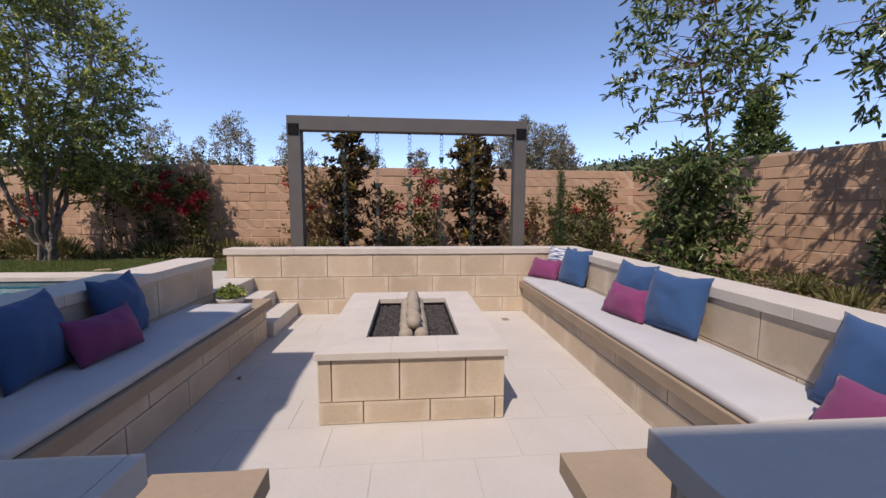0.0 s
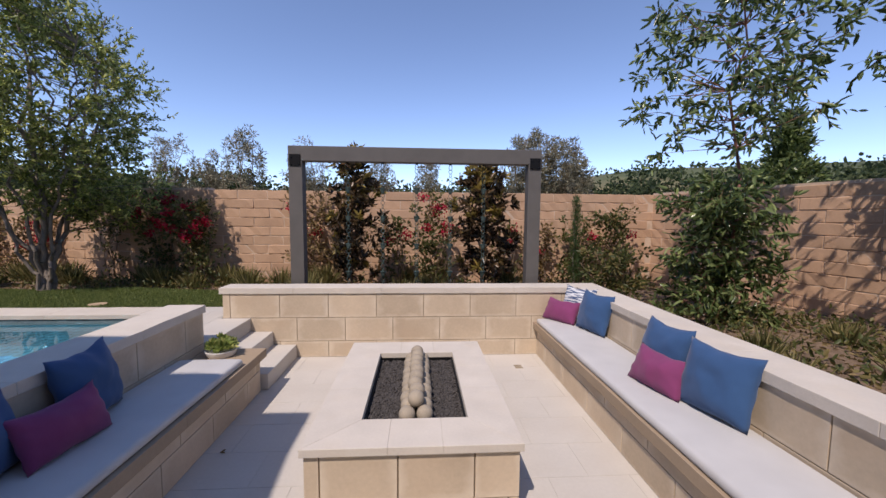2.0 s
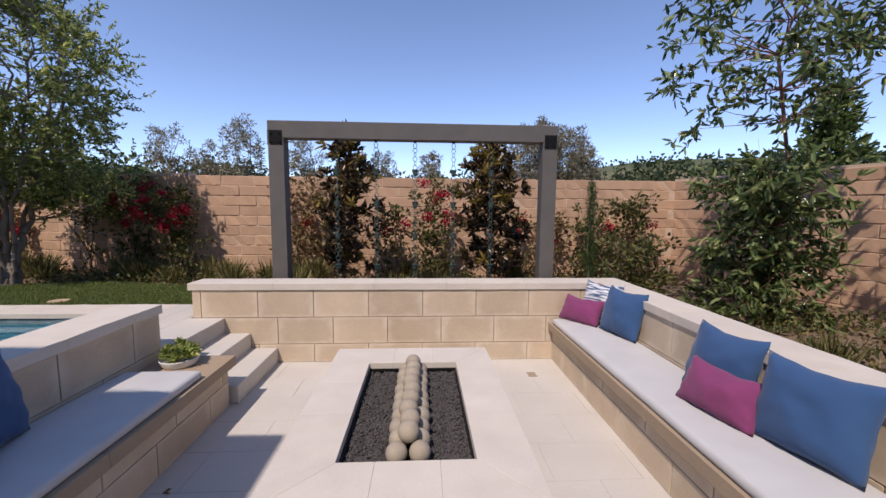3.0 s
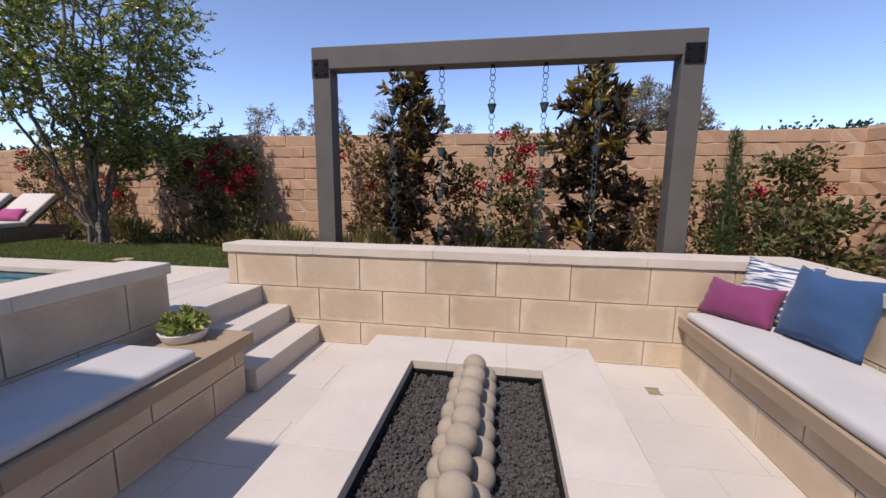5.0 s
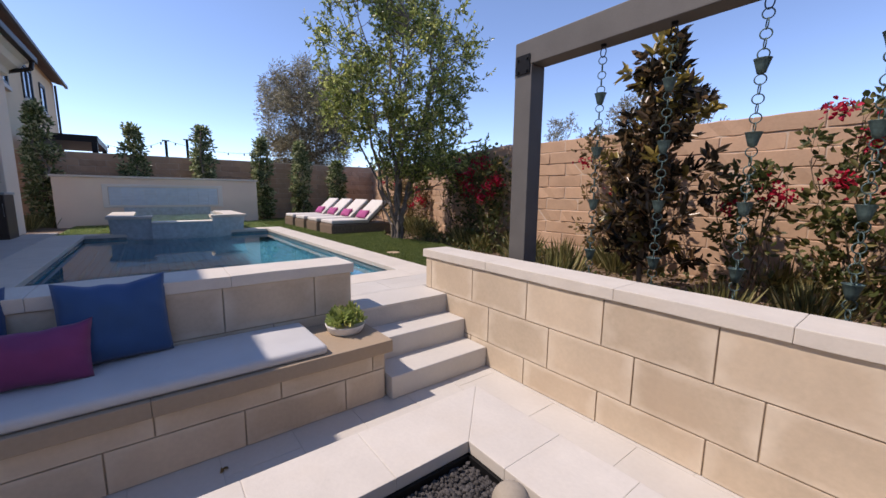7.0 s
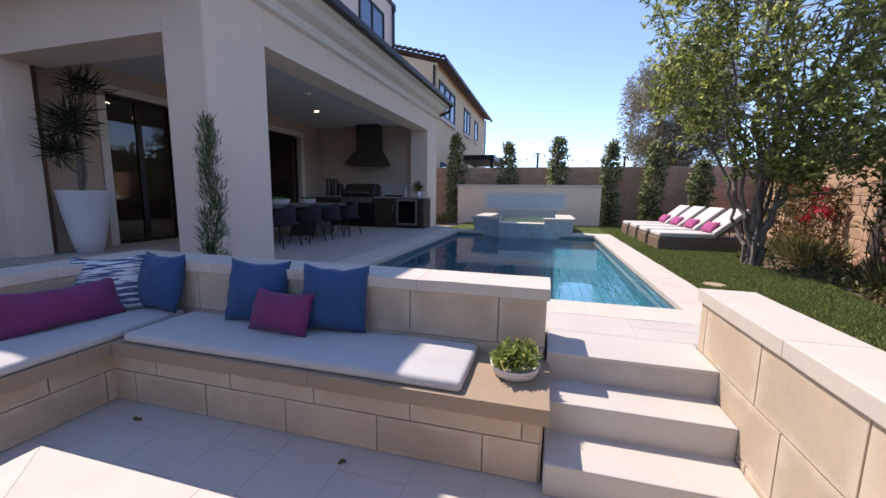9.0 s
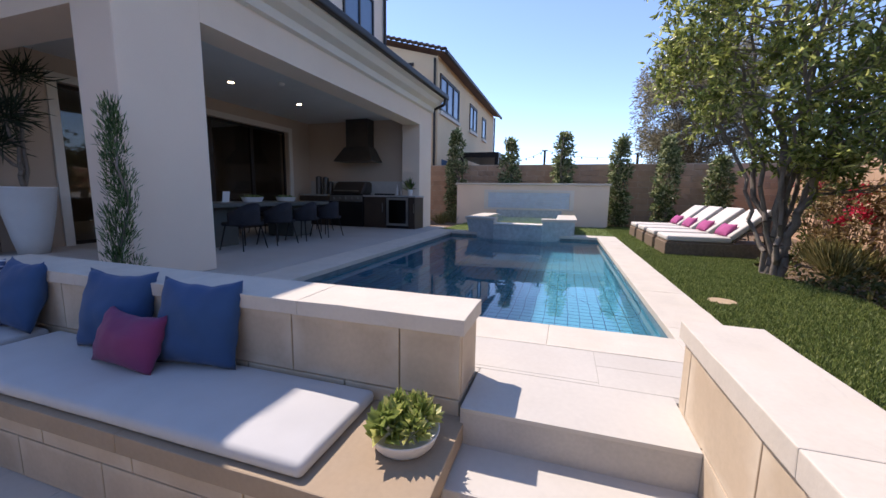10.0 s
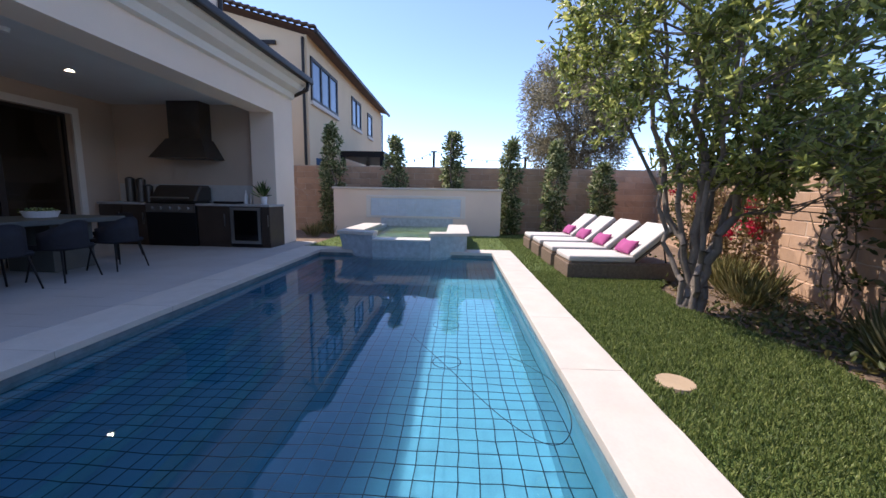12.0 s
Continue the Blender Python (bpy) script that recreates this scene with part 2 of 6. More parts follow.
# ---- mesh helpers ----
def box(bm, x0, x1, y0, y1, z0, z1, bevel=0.0, m=None):
    r = bmesh.ops.create_cube(bm, size=1.0)
    vs = r["verts"]
    for v in vs:
        v.co = Vector((x0 + (x1 - x0) * (v.co.x + 0.5), y0 + (y1 - y0) * (v.co.y + 0.5), z0 + (z1 - z0) * (v.co.z + 0.5)))
    if bevel:
        es = {e for v in vs for e in v.link_edges}
        r = bmesh.ops.bevel(bm, geom=list(es), offset=bevel, segments=2, profile=0.6, affect="EDGES")
        vs = list({v for f in r["faces"] for v in f.verts} | {v for v in vs if v.is_valid})
    if m is not None:
        bmesh.ops.transform(bm, matrix=m, verts=vs)
    return vs


def tube(bm, a, b, r0, r1, seg=8):
    a, b = Vector(a), Vector(b)
    d = b - a
    r = bmesh.ops.create_cone(bm, cap_ends=True, segments=seg, radius1=r0, radius2=max(r1, 1e-4), depth=d.length)
    q = d.to_track_quat("Z", "Y").to_matrix().to_4x4()
    bmesh.ops.transform(bm, matrix=Matrix.Translation((a + b) / 2) @ q, verts=r["verts"])
    return r["verts"]


def mesh_of(bm, name, material, smooth=False):
    me = bpy.data.meshes.new(name)
    bm.to_mesh(me)
    bm.free()
    for m in material if isinstance(material, (list, tuple)) else [material]:
        me.materials.append(m)
    if smooth:
        me.polygons.foreach_set("use_smooth", [True] * len(me.polygons))
    return me


def part(name, bm, material, parent=None, label="", smooth=False):
    ob = new(name, mesh_of(bm, name, material, smooth))
    if parent is not None:
        ob.parent = parent
    if label:
        ob["label"] = label
    return ob


def thing(name, label, category, at=(0, 0, 0), group="", kind=""):
    ob = new(name)
    ob.location = at
    ob.empty_display_size = 0.1
    return tagged(ob, label, category, group, kind)


def structure(name, bm, material, label, category="", smooth=False):
    return tagged(part(name, bm, material, None, "", smooth), label, category or name.split("_")[0], kind="structure")


def bx(*a, **k):
    bm = bmesh.new()
    box(bm, *a, **k)
    return bm


def piece(name, me, parent, at):
    ob = new(name, me)
    ob.parent = parent
    ob.location = at
    return ob


def block_mesh(name, lx, ly, lz, material, bevel=0.006, wobble=0.0, seed=0):
    """One squared stone, its corner at the origin."""
    bm = bx(0, lx, 0, ly, 0, lz, bevel=bevel)
    if wobble:
        rnd = random.Random(seed)
        off = Vector((rnd.random() * 50, rnd.random() * 50, 0))
        for v in bm.verts:
            v.co += wobble * Vector((noise.noise(v.co * 9 + off), noise.noise(v.co * 9 + off + Vector((7, 0, 0))), noise.noise(v.co * 9 - off)))
    return mesh_of(bm, name, material)


def sheet(x_cuts, y_cuts, z, holes):
    """A flat sheet cut along the given lines, with the holes (x0, x1, y0, y1) left open."""
    bm = bmesh.new()
    vs = [[bm.verts.new((x, y, z)) for y in y_cuts] for x in x_cuts]
    for i in range(len(x_cuts) - 1):
        for j in range(len(y_cuts) - 1):
            cx, cy = (x_cuts[i] + x_cuts[i + 1]) / 2, (y_cuts[j] + y_cuts[j + 1]) / 2
            if not any(a < cx < b and c < cy < d for a, b, c, d in holes):
                bm.faces.new((vs[i][j], vs[i + 1][j], vs[i + 1][j + 1], vs[i][j + 1]))
    return bm


# ---- plan ----
DECK, WATER = 0.54, 0.43
PX0, PX1, PY0, PY1 = -10.35, -3.47, 1.99, 5.69     # pool inside
FLOOR_X0, FLOOR_X1, FLOOR_Y0, FLOOR_Y1 = -1.65, 1.68, 1.41, 5.44
CAPZ0, CAPZ1 = 0.865, 0.945
LAWN = 0.50
GROUND_Z = 0.46

ground = structure("ground", sheet([-400, -60, PX0, PX1, -2.6, -0.66, 0.68, 2.6, 60, 400], [-400, -60, -1.2, 0.53, PY0, 5.5, PY1, 60, 400], GROUND_Z,
                                   [(PX0, PX1, PY0, PY1), (-2.6, 2.6, 0.53, 5.5), (-0.66, 0.68, -1.2, 0.53)]), M_SOIL, "dry brown earth that runs to the horizon", "ground")


# ---- masonry ----
def masonry(parent, name, face, axis, sign, start, stop, courses, length, depth, material, joint=0.007, bevel=0.004):
    """Courses (z0, z1, one joint's place) of stones on a plane: axis the way it runs ('x' or 'y'), face its place, sign the way it faces."""
    shared = {}
    for z0, z1, j in courses:
        first = j - math.ceil((j - start) / length) * length
        a = first
        while a < stop - 0.01:
            s, e = max(a, start), min(a + length, stop)
            a += length
            if e - s < 0.03:
                continue
            key = (round(e - s, 3), round(z1 - z0, 3))
            if key not in shared:
                l, h = e - s - joint, z1 - z0 - joint
                shared[key] = block_mesh(name, l, depth, h, material, bevel) if axis == "x" else block_mesh(name, depth, l, h, material, bevel)
            off = face if sign < 0 else face - depth
            at = (s + joint / 2, off, z0 + joint / 2) if axis == "x" else (off, s + joint / 2, z0 + joint / 2)
            piece(name, shared[key], parent, at)


def capping(parent, axis, a, b, across0, across1, lengths, z0=None, z1=None, material=None, name="cap_stone"):
    """A row of cap stones from a to b."""
    z0, z1 = CAPZ0 if z0 is None else z0, CAPZ1 if z1 is None else z1
    s, i = a, 0
    while s < b - 0.02:
        e = min(s + lengths[i % len(lengths)], b)
        i += 1
        bm = bx(s + 0.0006, e - 0.0006, across0, across1, z0, z1) if axis == "x" else bx(across0, across1, s + 0.0006, e - 0.0006, z0, z1)
        long = [d for d in bm.edges]
        bmesh.ops.bevel(bm, geom=long, offset=0.005, segments=2, profile=0.6, affect="EDGES")
        bmesh.ops.subdivide_edges(bm, edges=[d for d in bm.edges if d.calc_length() > 0.3], cuts=6)
        for v in bm.verts:
            v.co += 0.0035 * Vector((noise.noise(v.co * 7), noise.noise(v.co * 7 + Vector((3, 1, 0))), noise.noise(v.co * 6 + Vector((0, 9, 0)))))
        part(name, bm, material or M_CAP, parent)
        s = e


BL = 0.634
# garden-side wall of the sunken patio
wall_back = structure("wall_back", bx(-2.510, 2.56, 5.450, 5.71, -0.1, CAPZ0), M_MORTAR, "low sandstone block wall behind the sunken patio", "wall")
masonry(wall_back, "block", 5.44, "x", -1, -2.52, 2.24, [(0.0, 0.22, -1.16), (0.22, 0.54, -1.57 + 0.0), (0.54, CAPZ0, -1.79)], BL, 0.03, M_BLOCK)
masonry(wall_back, "block", -2.52, "y", -1, 5.475, 5.715, [(0.5, CAPZ0, 5.475)], 0.24, 0.03, M_BLOCK)
capping(wall_back, "x", -2.555, 2.225, 5.422, 5.745, [0.95, 1.15, 0.85])
# pool-side wall with the bench against it
wall_left = structure("wall_left", bx(-2.540, -2.230, 0.85, 4.445, -0.1, CAPZ0), M_MORTAR, "low sandstone block wall between bench and pool deck", "wall")
masonry(wall_left, "block", -2.22, "y", 1, 0.86, 4.455, [(0.44, 0.54, 3.83), (0.54, CAPZ0, 3.51)], BL, 0.03, M_BLOCK)
masonry(wall_left, "block", 4.455, "x", 1, -2.55, -2.25, [(0.0, 0.54, -2.4), (0.54, CAPZ0, -2.55)], 0.3, 0.03, M_BLOCK)
masonry(wall_left, "block", -2.55, "y", -1, 0.86, 4.455, [(DECK, CAPZ0, 3.51)], BL, 0.03, M_BLOCK)
capping(wall_left, "y", 0.865, 4.475, -2.575, -2.20, [0.92, 0.80, 0.98])
wall_right = structure("wall_right", bx(2.250, 2.56, 0.85, 5.44, -0.1, CAPZ0), M_MORTAR, "low sandstone block wall beside the planting bed", "wall")
masonry(wall_right, "block", 2.24, "y", -1, 0.86, 5.44, [(0.44, 0.54, 3.83), (0.54, CAPZ0, 3.45)], BL, 0.03, M_BLOCK)
capping(wall_right, "y", 0.865, 5.745, 2.222, 2.59, [1.1, 0.95, 1.2])
# house-side walls with the way in between them
for wname, a, b, end in (("wall_front_1", -2.53, -0.65, -0.635), ("wall_front_2", 0.67, 2.56, 0.655)):
    w = structure(wname, bx(a + (0 if end < 0 else -0.01), b + (0.01 if end < 0 else 0), 0.56, 0.840, -0.1, CAPZ0), M_MORTAR, "low sandstone block wall at the way into the sunken patio", "wall")
    masonry(w, "block", 0.85, "x", 1, a, b, [(0.44, 0.54, -0.32), (0.54, CAPZ0, 0.0)], BL, 0.03, M_BLOCK)
    sgn = 1 if end < 0 else -1
    masonry(w, "block", end, "y", sgn, 0.56, 0.82, [(0.0, 0.22, 0.56), (0.22, 0.54, 0.69), (0.54, CAPZ0, 0.56)], 0.26, 0.03, M_BLOCK)
    capping(w, "x", a - 0.055 if end < 0 else 0.61, -0.60 if end < 0 else b + 0.04, 0.52, 0.872, [0.9, 1.05])

# plain walls of the way in
structure("wall_passage", bx(-0.80, -0.65, -1.35, 0.555, -0.1, GROUND_Z + 0.06), M_MORTAR, "plain side wall of the sunken way in", "wall")
structure("wall_passage", bx(0.67, 0.82, -1.35, 0.555, -0.1, GROUND_Z + 0.06), M_MORTAR, "plain side wall of the sunken way in", "wall")
structure("wall_passage", bx(-0.65, 0.67, -1.35, -1.195, -0.1, GROUND_Z + 0.06), M_MORTAR, "plain end wall of the sunken way in", "wall")

# patio floor of pavers on grout
floor = structure("floor", bx(-2.3, 2.3, -1.2, 5.5, -0.12, -0.003), M_GROUT, "pale grey stone paver floor of the sunken patio", "floor")
shared_tiles = {}
TX, TY = 0.61, 0.41
row = 0
yy = -1.15
while yy < 5.43:
    xx = -1.75 + (0.305 if row % 2 else 0.0) - 0.61
    while xx < 1.75:
        a, b, c, d = max(xx, -1.72), min(xx + TX, 1.72), yy, min(yy + TY, 5.45)
        if b - a > 0.05:
            key = (round(b - a, 3), round(d - c, 3))
            if key not in shared_tiles:
                shared_tiles[key] = block_mesh("paver", b - a - 0.003, d - c - 0.003, 0.02, M_PAVE, 0.001)
            piece("paver", shared_tiles[key], floor, (a + 0.0025, c + 0.0025, -0.02))
        xx += TX
    yy += TY
    row += 1
drain = thing("floor_drain", "small square bronze drain grate set in the patio floor", "drain", (1.315, 5.0, 0.0))
bm = bmesh.new()
for i in range(6):
    box(bm, -0.045 + 0.0155 * i, -0.036 + 0.0155 * i, -0.045, 0.045, 0.0, 0.005)
for s in (-1, 1):
    box(bm, -0.05, 0.05, s * 0.045 - 0.005, s * 0.045 + 0.005, 0.0, 0.006)
part("grate", bm, mat("brass_grate", (0.34, 0.27, 0.18), 0.6, 0.2), drain)


# ---- benches ----
def bench(name, label, x0, x1, y0, y1, face_axis, face, sign, joints, seat_over):
    """A masonry bench: core, blocks on its face, a thick seat slab in stones that overhangs."""
    b = thing(name, label, "bench")
    part("core", bx(x0, x1, y0, y1, -0.05, 0.365), M_MORTAR, b)
    lo, hi = (y0, y1) if face_axis == "y" else (x0, x1)
    masonry(b, "block", face, face_axis, sign, lo, hi, [(0.0, 0.235, joints[0]), (0.235, 0.368, joints[1])], BL, 0.03, M_BLOCK)
    return b


SZ0, SZ1 = 0.37, 0.462
bench_left = bench("stone_bench", "sandstone block bench with a thick seat slab beside the steps", -2.24, -1.660, 0.86, 4.45, "y", -1.65, 1, (3.51, 3.72), 0)
masonry(bench_left, "block", 4.46, "x", 1, -2.22, -1.66, [(0.0, 0.235, -2.0), (0.235, 0.368, -1.9)], 0.6, 0.03, M_BLOCK)
capping(bench_left, "y", 1.485, 4.49, -2.218, -1.595, [1.6, 1.41], SZ0, SZ1, M_SLAB, "seat_slab")
bench_right = bench("stone_bench", "sandstone block bench with a thick seat slab along the planting bed", 1.690, 2.25, 0.86, 5.44, "y", 1.68, -1, (3.2, 3.5), 0)
capping(bench_right, "y", 1.485, 5.438, 1.625, 2.238, [1.95, 1.98], SZ0, SZ1, M_SLAB, "seat_slab")
for a, b, nm in ((-2.24, -0.66, "way in, pool side"), (0.67, 2.25, "way in, garden side")):
    left = a < 0
    bench_n = bench("stone_bench", "short sandstone block bench ending at the way into the patio", a if left else a + 0.02, b - 0.02 if left else b, 0.85, 1.405, "x", 1.415, 1, (-0.32, 0.0), 0)
    masonry(bench_n, "block", -0.66 if left else 0.675, "y", 1 if left else -1, 0.86, 1.40, [(0.0, 0.235, 1.1), (0.235, 0.368, 1.3)], 0.6, 0.03, M_BLOCK)
    capping(bench_n, "x", -2.218 if left else 0.64, -0.565 if left else 2.238, 0.852, 1.483, [0.82, 1.0], SZ0, SZ1, M_SLAB, "seat_slab")


def cushion(name, label, x0, x1, y0, y1, z0, thick, material, group, category="cushion", puff=0.012):
    """A boxed seat cushion: rounded, slightly puffed, with a piped seam."""
    bm = bx(x0, x1, y0, y1, z0, z0 + thick)
    bmesh.ops.bevel(bm, geom=list(bm.edges), offset=min(0.028, thick * 0.42), segments=4, profile=0.5, affect="EDGES")
    bmesh.ops.subdivide_edges(bm, edges=[e for e in bm.edges if e.calc_length() > 0.25], cuts=10, use_grid_fill=True)
    lx, ly = x1 - x0, y1 - y0
    for v in bm.verts:
        u, w = (v.co.x - x0) / lx, (v.co.y - y0) / ly
        e = min(1, 8 * min(u, 1 - u) * lx) * min(1, 8 * min(w, 1 - w) * ly)
        if v.co.z > z0 + thick * 0.5:
            v.co.z += puff * e + 0.005 * noise.noise(v.co * 3.1)
        v.co.x += 0.004 * noise.noise(v.co * 5)
        v.co.y += 0.004 * noise.noise(v.co * 5 + Vector((5, 5, 5)))
    ob = part(name, bm, material, None, "", True)
    return tagged(ob, label, category, group)


CT = 0.065
cushion("seat_cushion", "long light grey fabric seat cushion on the pool-side bench", -2.21, -1.625, 1.56, 4.02, SZ1, CT, M_CUSHION, "bench cushions")
cushion("seat_cushion", "long light grey fabric seat cushion on the garden-side bench", 1.645, 2.23, 1.55, 5.36, SZ1, CT, M_CUSHION, "bench cushions")
cushion("seat_cushion", "grey fabric seat cushion on the short bench near the pool", -2.20, -1.02, 0.87, 1.47, SZ1, CT, M_CUSHION, "bench cushions")
cushion("seat_cushion", "grey fabric seat cushion on the short garden-side bench", 1.06, 2.22, 0.87, 1.47, SZ1, CT, M_CUSHION, "bench cushions")

# ---- steps to the pool deck ----
for i, (x0, x1, z) in enumerate(((-1.88, -1.58, 0.18), (-2.17, -1.88, 0.36))):
    st = structure("step_%d" % (i + 1), bx(-2.6, x1, 4.472, 5.438, 0.0, z, bevel=0.012), M_PAVE, "pale stone step between bench and wall", "step")

# ---- fire pit ----
firepit = thing("fire_pit", "rectangular sandstone block fire pit with a white stone rim", "fire pit", (0.022, 3.49, 0))
part("core", bx(-0.635, 0.635, -0.91, 0.91, -0.03, 0.38), M_MORTAR, firepit)
FX, FY = 0.655, 0.93
for sgn in (-1, 1):
    masonry(firepit, "block", sgn * FY, "x", sgn, -FX, FX, [(0.0, 0.165, -0.346), (0.165, 0.475, -0.094)], 0.467, 0.03, M_BLOCK)
    masonry(firepit, "block", sgn * FX, "y", sgn, -FY + 0.03, FY - 0.03, [(0.0, 0.165, 0.11), (0.165, 0.475, -0.10)], 0.52, 0.03, M_BLOCK)
OX0, OX1, OY0, OY1, RX, RY = -0.352, 0.366, -0.63, 0.62, 0.672, 0.955


def prism(parent, name, pts, z0, z1, material):
    """A flat stone with the given outline, its edges eased."""
    bm = bmesh.new()
    lo, hi = [bm.verts.new((x, y, z0)) for x, y in pts], [bm.verts.new((x, y, z1)) for x, y in pts]
    bm.faces.new(lo[::-1])
    bm.faces.new(hi)
    for i in range(len(pts)):
        j = (i + 1) % len(pts)
        bm.faces.new((lo[i], lo[j], hi[j], hi[i]))
    bmesh.ops.recalc_face_normals(bm, faces=list(bm.faces))
    bmesh.ops.bevel(bm, geom=list(bm.edges), offset=0.004, segments=2, profile=0.6, affect="EDGES")
    return part(name, bm, material, parent)


XA, XB, YA, YB = -0.154, 0.178, -0.16, 0.28
for sy, oy in ((-1, OY0), (1, OY1)):
    ry = sy * RY
    for q in (((-RX, ry), (XA, ry), (XA, oy), (OX0, oy)), ((XA, ry), (XB, ry), (XB, oy), (XA, oy)), ((XB, ry), (RX, ry), (OX1, oy), (XB, oy))):
        prism(firepit, "rim_stone", q, 0.475, 0.527, M_CAP)
for sx, ox in ((-1, OX0), (1, OX1)):
    rx = sx * RX
    for q in (((rx, -RY), (rx, YA), (ox, YA), (ox, OY0)), ((rx, YA), (rx, YB), (ox, YB), (ox, YA)), ((rx, YB), (rx, RY), (ox, OY1), (ox, YB))):
        prism(firepit, "rim_stone", q, 0.475, 0.527, M_CAP)
bm = bmesh.new()
for a in ((OX0 - 0.01, OX0 + 0.012, OY0, OY1), (OX1 - 0.012, OX1 + 0.01, OY0, OY1), (OX0, OX1, OY0 - 0.01, OY0 + 0.012), (OX0, OX1, OY1 - 0.012, OY1 + 0.01)):
    box(bm, *a, 0.30, 0.474)
part("pan_edge", bm, M_BLACK, firepit, "black steel pan edge")

# ---- pool ----
pool = structure("pool_basin", bmesh.new(), M_POOL, "turquoise plastered swimming pool basin", "pool")
bm = bmesh.new()
PD = -0.80
for a in ((PX0 - 0.2, PX0, PY0 - 0.2, PY1 + 0.2, PD, DECK - 0.055), (PX1, PX1 + 0.2, PY0 - 0.2, PY1 + 0.2, PD, DECK - 0.055),
          (PX0, PX1, PY0 - 0.2, PY0, PD, DECK - 0.055), (PX0, PX1, PY1, PY1 + 0.2, PD, DECK - 0.055), (PX0, PX1, PY0, PY1, PD - 0.1, PD)):
    box(bm, *a)
bm.to_mesh(pool.data)
bm.free()
for i in range(3):
    part("pool_step", bx(PX0 + 0.002, PX1 - 0.002, PY0 + 0.35 * i + 0.001, PY0 + 0.35 * (i + 1), PD + 0.001, 0.02 - 0.27 * i), M_POOL, pool)
band = part("tile_band", sheet([0], [0], 0, []), M_POOLTILE, pool, "waterline band of grey-blue tiles")
bm = bmesh.new()
for a in ((PX0, PX0 + 0.008, PY0, PY1), (PX1 - 0.008, PX1, PY0, PY1), (PX0, PX1, PY0, PY0 + 0.008), (PX0, PX1, PY1 - 0.008, PY1)):
    box(bm, *a, WATER - 0.12, DECK - 0.06)
bm.to_mesh(band.data)
bm.free()
water = structure("water", sheet([PX0 + 0.009, PX1 - 0.009], [PY0 + 0.009, PY1 - 0.009], WATER, []), M_WATER, "still clear pool water reflecting house and sky", "water")
water.visible_shadow = False

coping = structure("pool_coping", bx(PX0 - 0.3, PX0 - 0.29, PY0 + 0.1, PY0 + 0.11, DECK - 0.06, DECK - 0.05), M_CAP, "cream limestone coping round the pool", "coping")
capping(coping, "x", PX0 - 0.45, PX1 + 0.40, PY1 - 0.025, PY1 + 0.415, [1.15, 1.2], DECK - 0.06, DECK, M_CAP, "coping_stone")
capping(coping, "x", PX0 - 0.45, PX1 + 0.40, PY0 - 0.53, PY0 + 0.025, [1.15, 1.2], DECK - 0.06, DECK, M_CAP, "coping_stone")
capping(coping, "y", PY0 + 0.025, PY1 - 0.025, PX1 - 0.025, PX1 + 0.40, [0.95, 0.9], DECK - 0.06, DECK, M_CAP, "coping_stone")
capping(coping, "y", PY0 + 0.025, PY1 - 0.025, PX0 - 0.45, PX0 + 0.025, [0.95, 0.9], DECK - 0.06, DECK, M_CAP, "coping_stone")

# deck between patio and pool, and the portico's floor
deck = structure("pool_deck", bx(PX1 + 0.38, -2.55, -1.2, 6.09, 0.30, DECK - 0.003), M_GROUT, "pale stone deck between pool and sunken patio", "deck")
part("deck_top", bx(-2.60, -2.17, 4.472, 5.438, 0.30, DECK - 0.003), M_GROUT, deck)


def paving(parent, x0, x1, y0, y1, z, tx, ty, material=None):
    made = {}
    y, r = y0, 0
    while y < y1 - 0.02:
        x = x0 - (tx / 2 if r % 2 else 0)
        while x < x1 - 0.02:
            a, b, c, d = max(x, x0), min(x + tx, x1), y, min(y + ty, y1)
            key = (round(b - a, 3), round(d - c, 3))
            if key not in made:
                made[key] = block_mesh("paver", b - a - 0.003, d - c - 0.003, 0.02, material or M_PAVE, 0.001)
            piece("paver", made[key], parent, (a + 0.0025, c + 0.0025, z - 0.02))
            x += tx
        y += ty
        r += 1


paving(deck, PX1 + 0.405, -2.60, -1.2, 6.09, DECK, 0.43, 0.9)
paving(deck, -2.60, -2.165, 4.475, 5.438, DECK, 0.435, 0.963)

# ---- house ----
HB = 3.41           # underside of the portico's beams
HT = 4.09           # top of the portico's walls
house = thing("house", "two-storey beige stucco house with an open portico over the terrace", "house")


def hp(name, *a, material=None, label="", bevel=0.0):
    return part(name, bx(*a, bevel=bevel), material or M_STUCCO, house, label)


terrace = structure("terrace", bx(-11.6, PX1 + 0.38, -9.0, PY0 - 0.53, 0.3, DECK - 0.003), M_GROUT, "pale paved terrace under the portico", "floor")
M_TERRACE = mat("terrace_paver", (0.47, 0.448, 0.42), 0.7, scale=1.6, fine=35, dark=0.88, light=1.08, bump=0.12, random_obj=0.08,
                stain=(0.40, 0.35, 0.30), stain_amount=0.3, stain_scale=1.5)
paving(terrace, -11.2, PX1 + 0.38, -3.2, PY0 - 0.535, DECK, 0.61, 0.61, M_TERRACE)
hp("corner_pier", -4.17, -3.25, 0.2, 0.79, DECK, HT, bevel=0.02)
hp("side_pier", -3.62, -3.25, -3.36, -2.78, DECK, HT, bevel=0.02)
hp("end_pier", -11.6, -10.70, 0.25, 0.79, DECK, HT, bevel=0.02)
hp("front_beam", -10.705, -4.165, 0.30, 0.788, HB, HT)
hp("side_beam", -3.80, -3.252, -2.785, 0.205, HB - 0.12, HT)
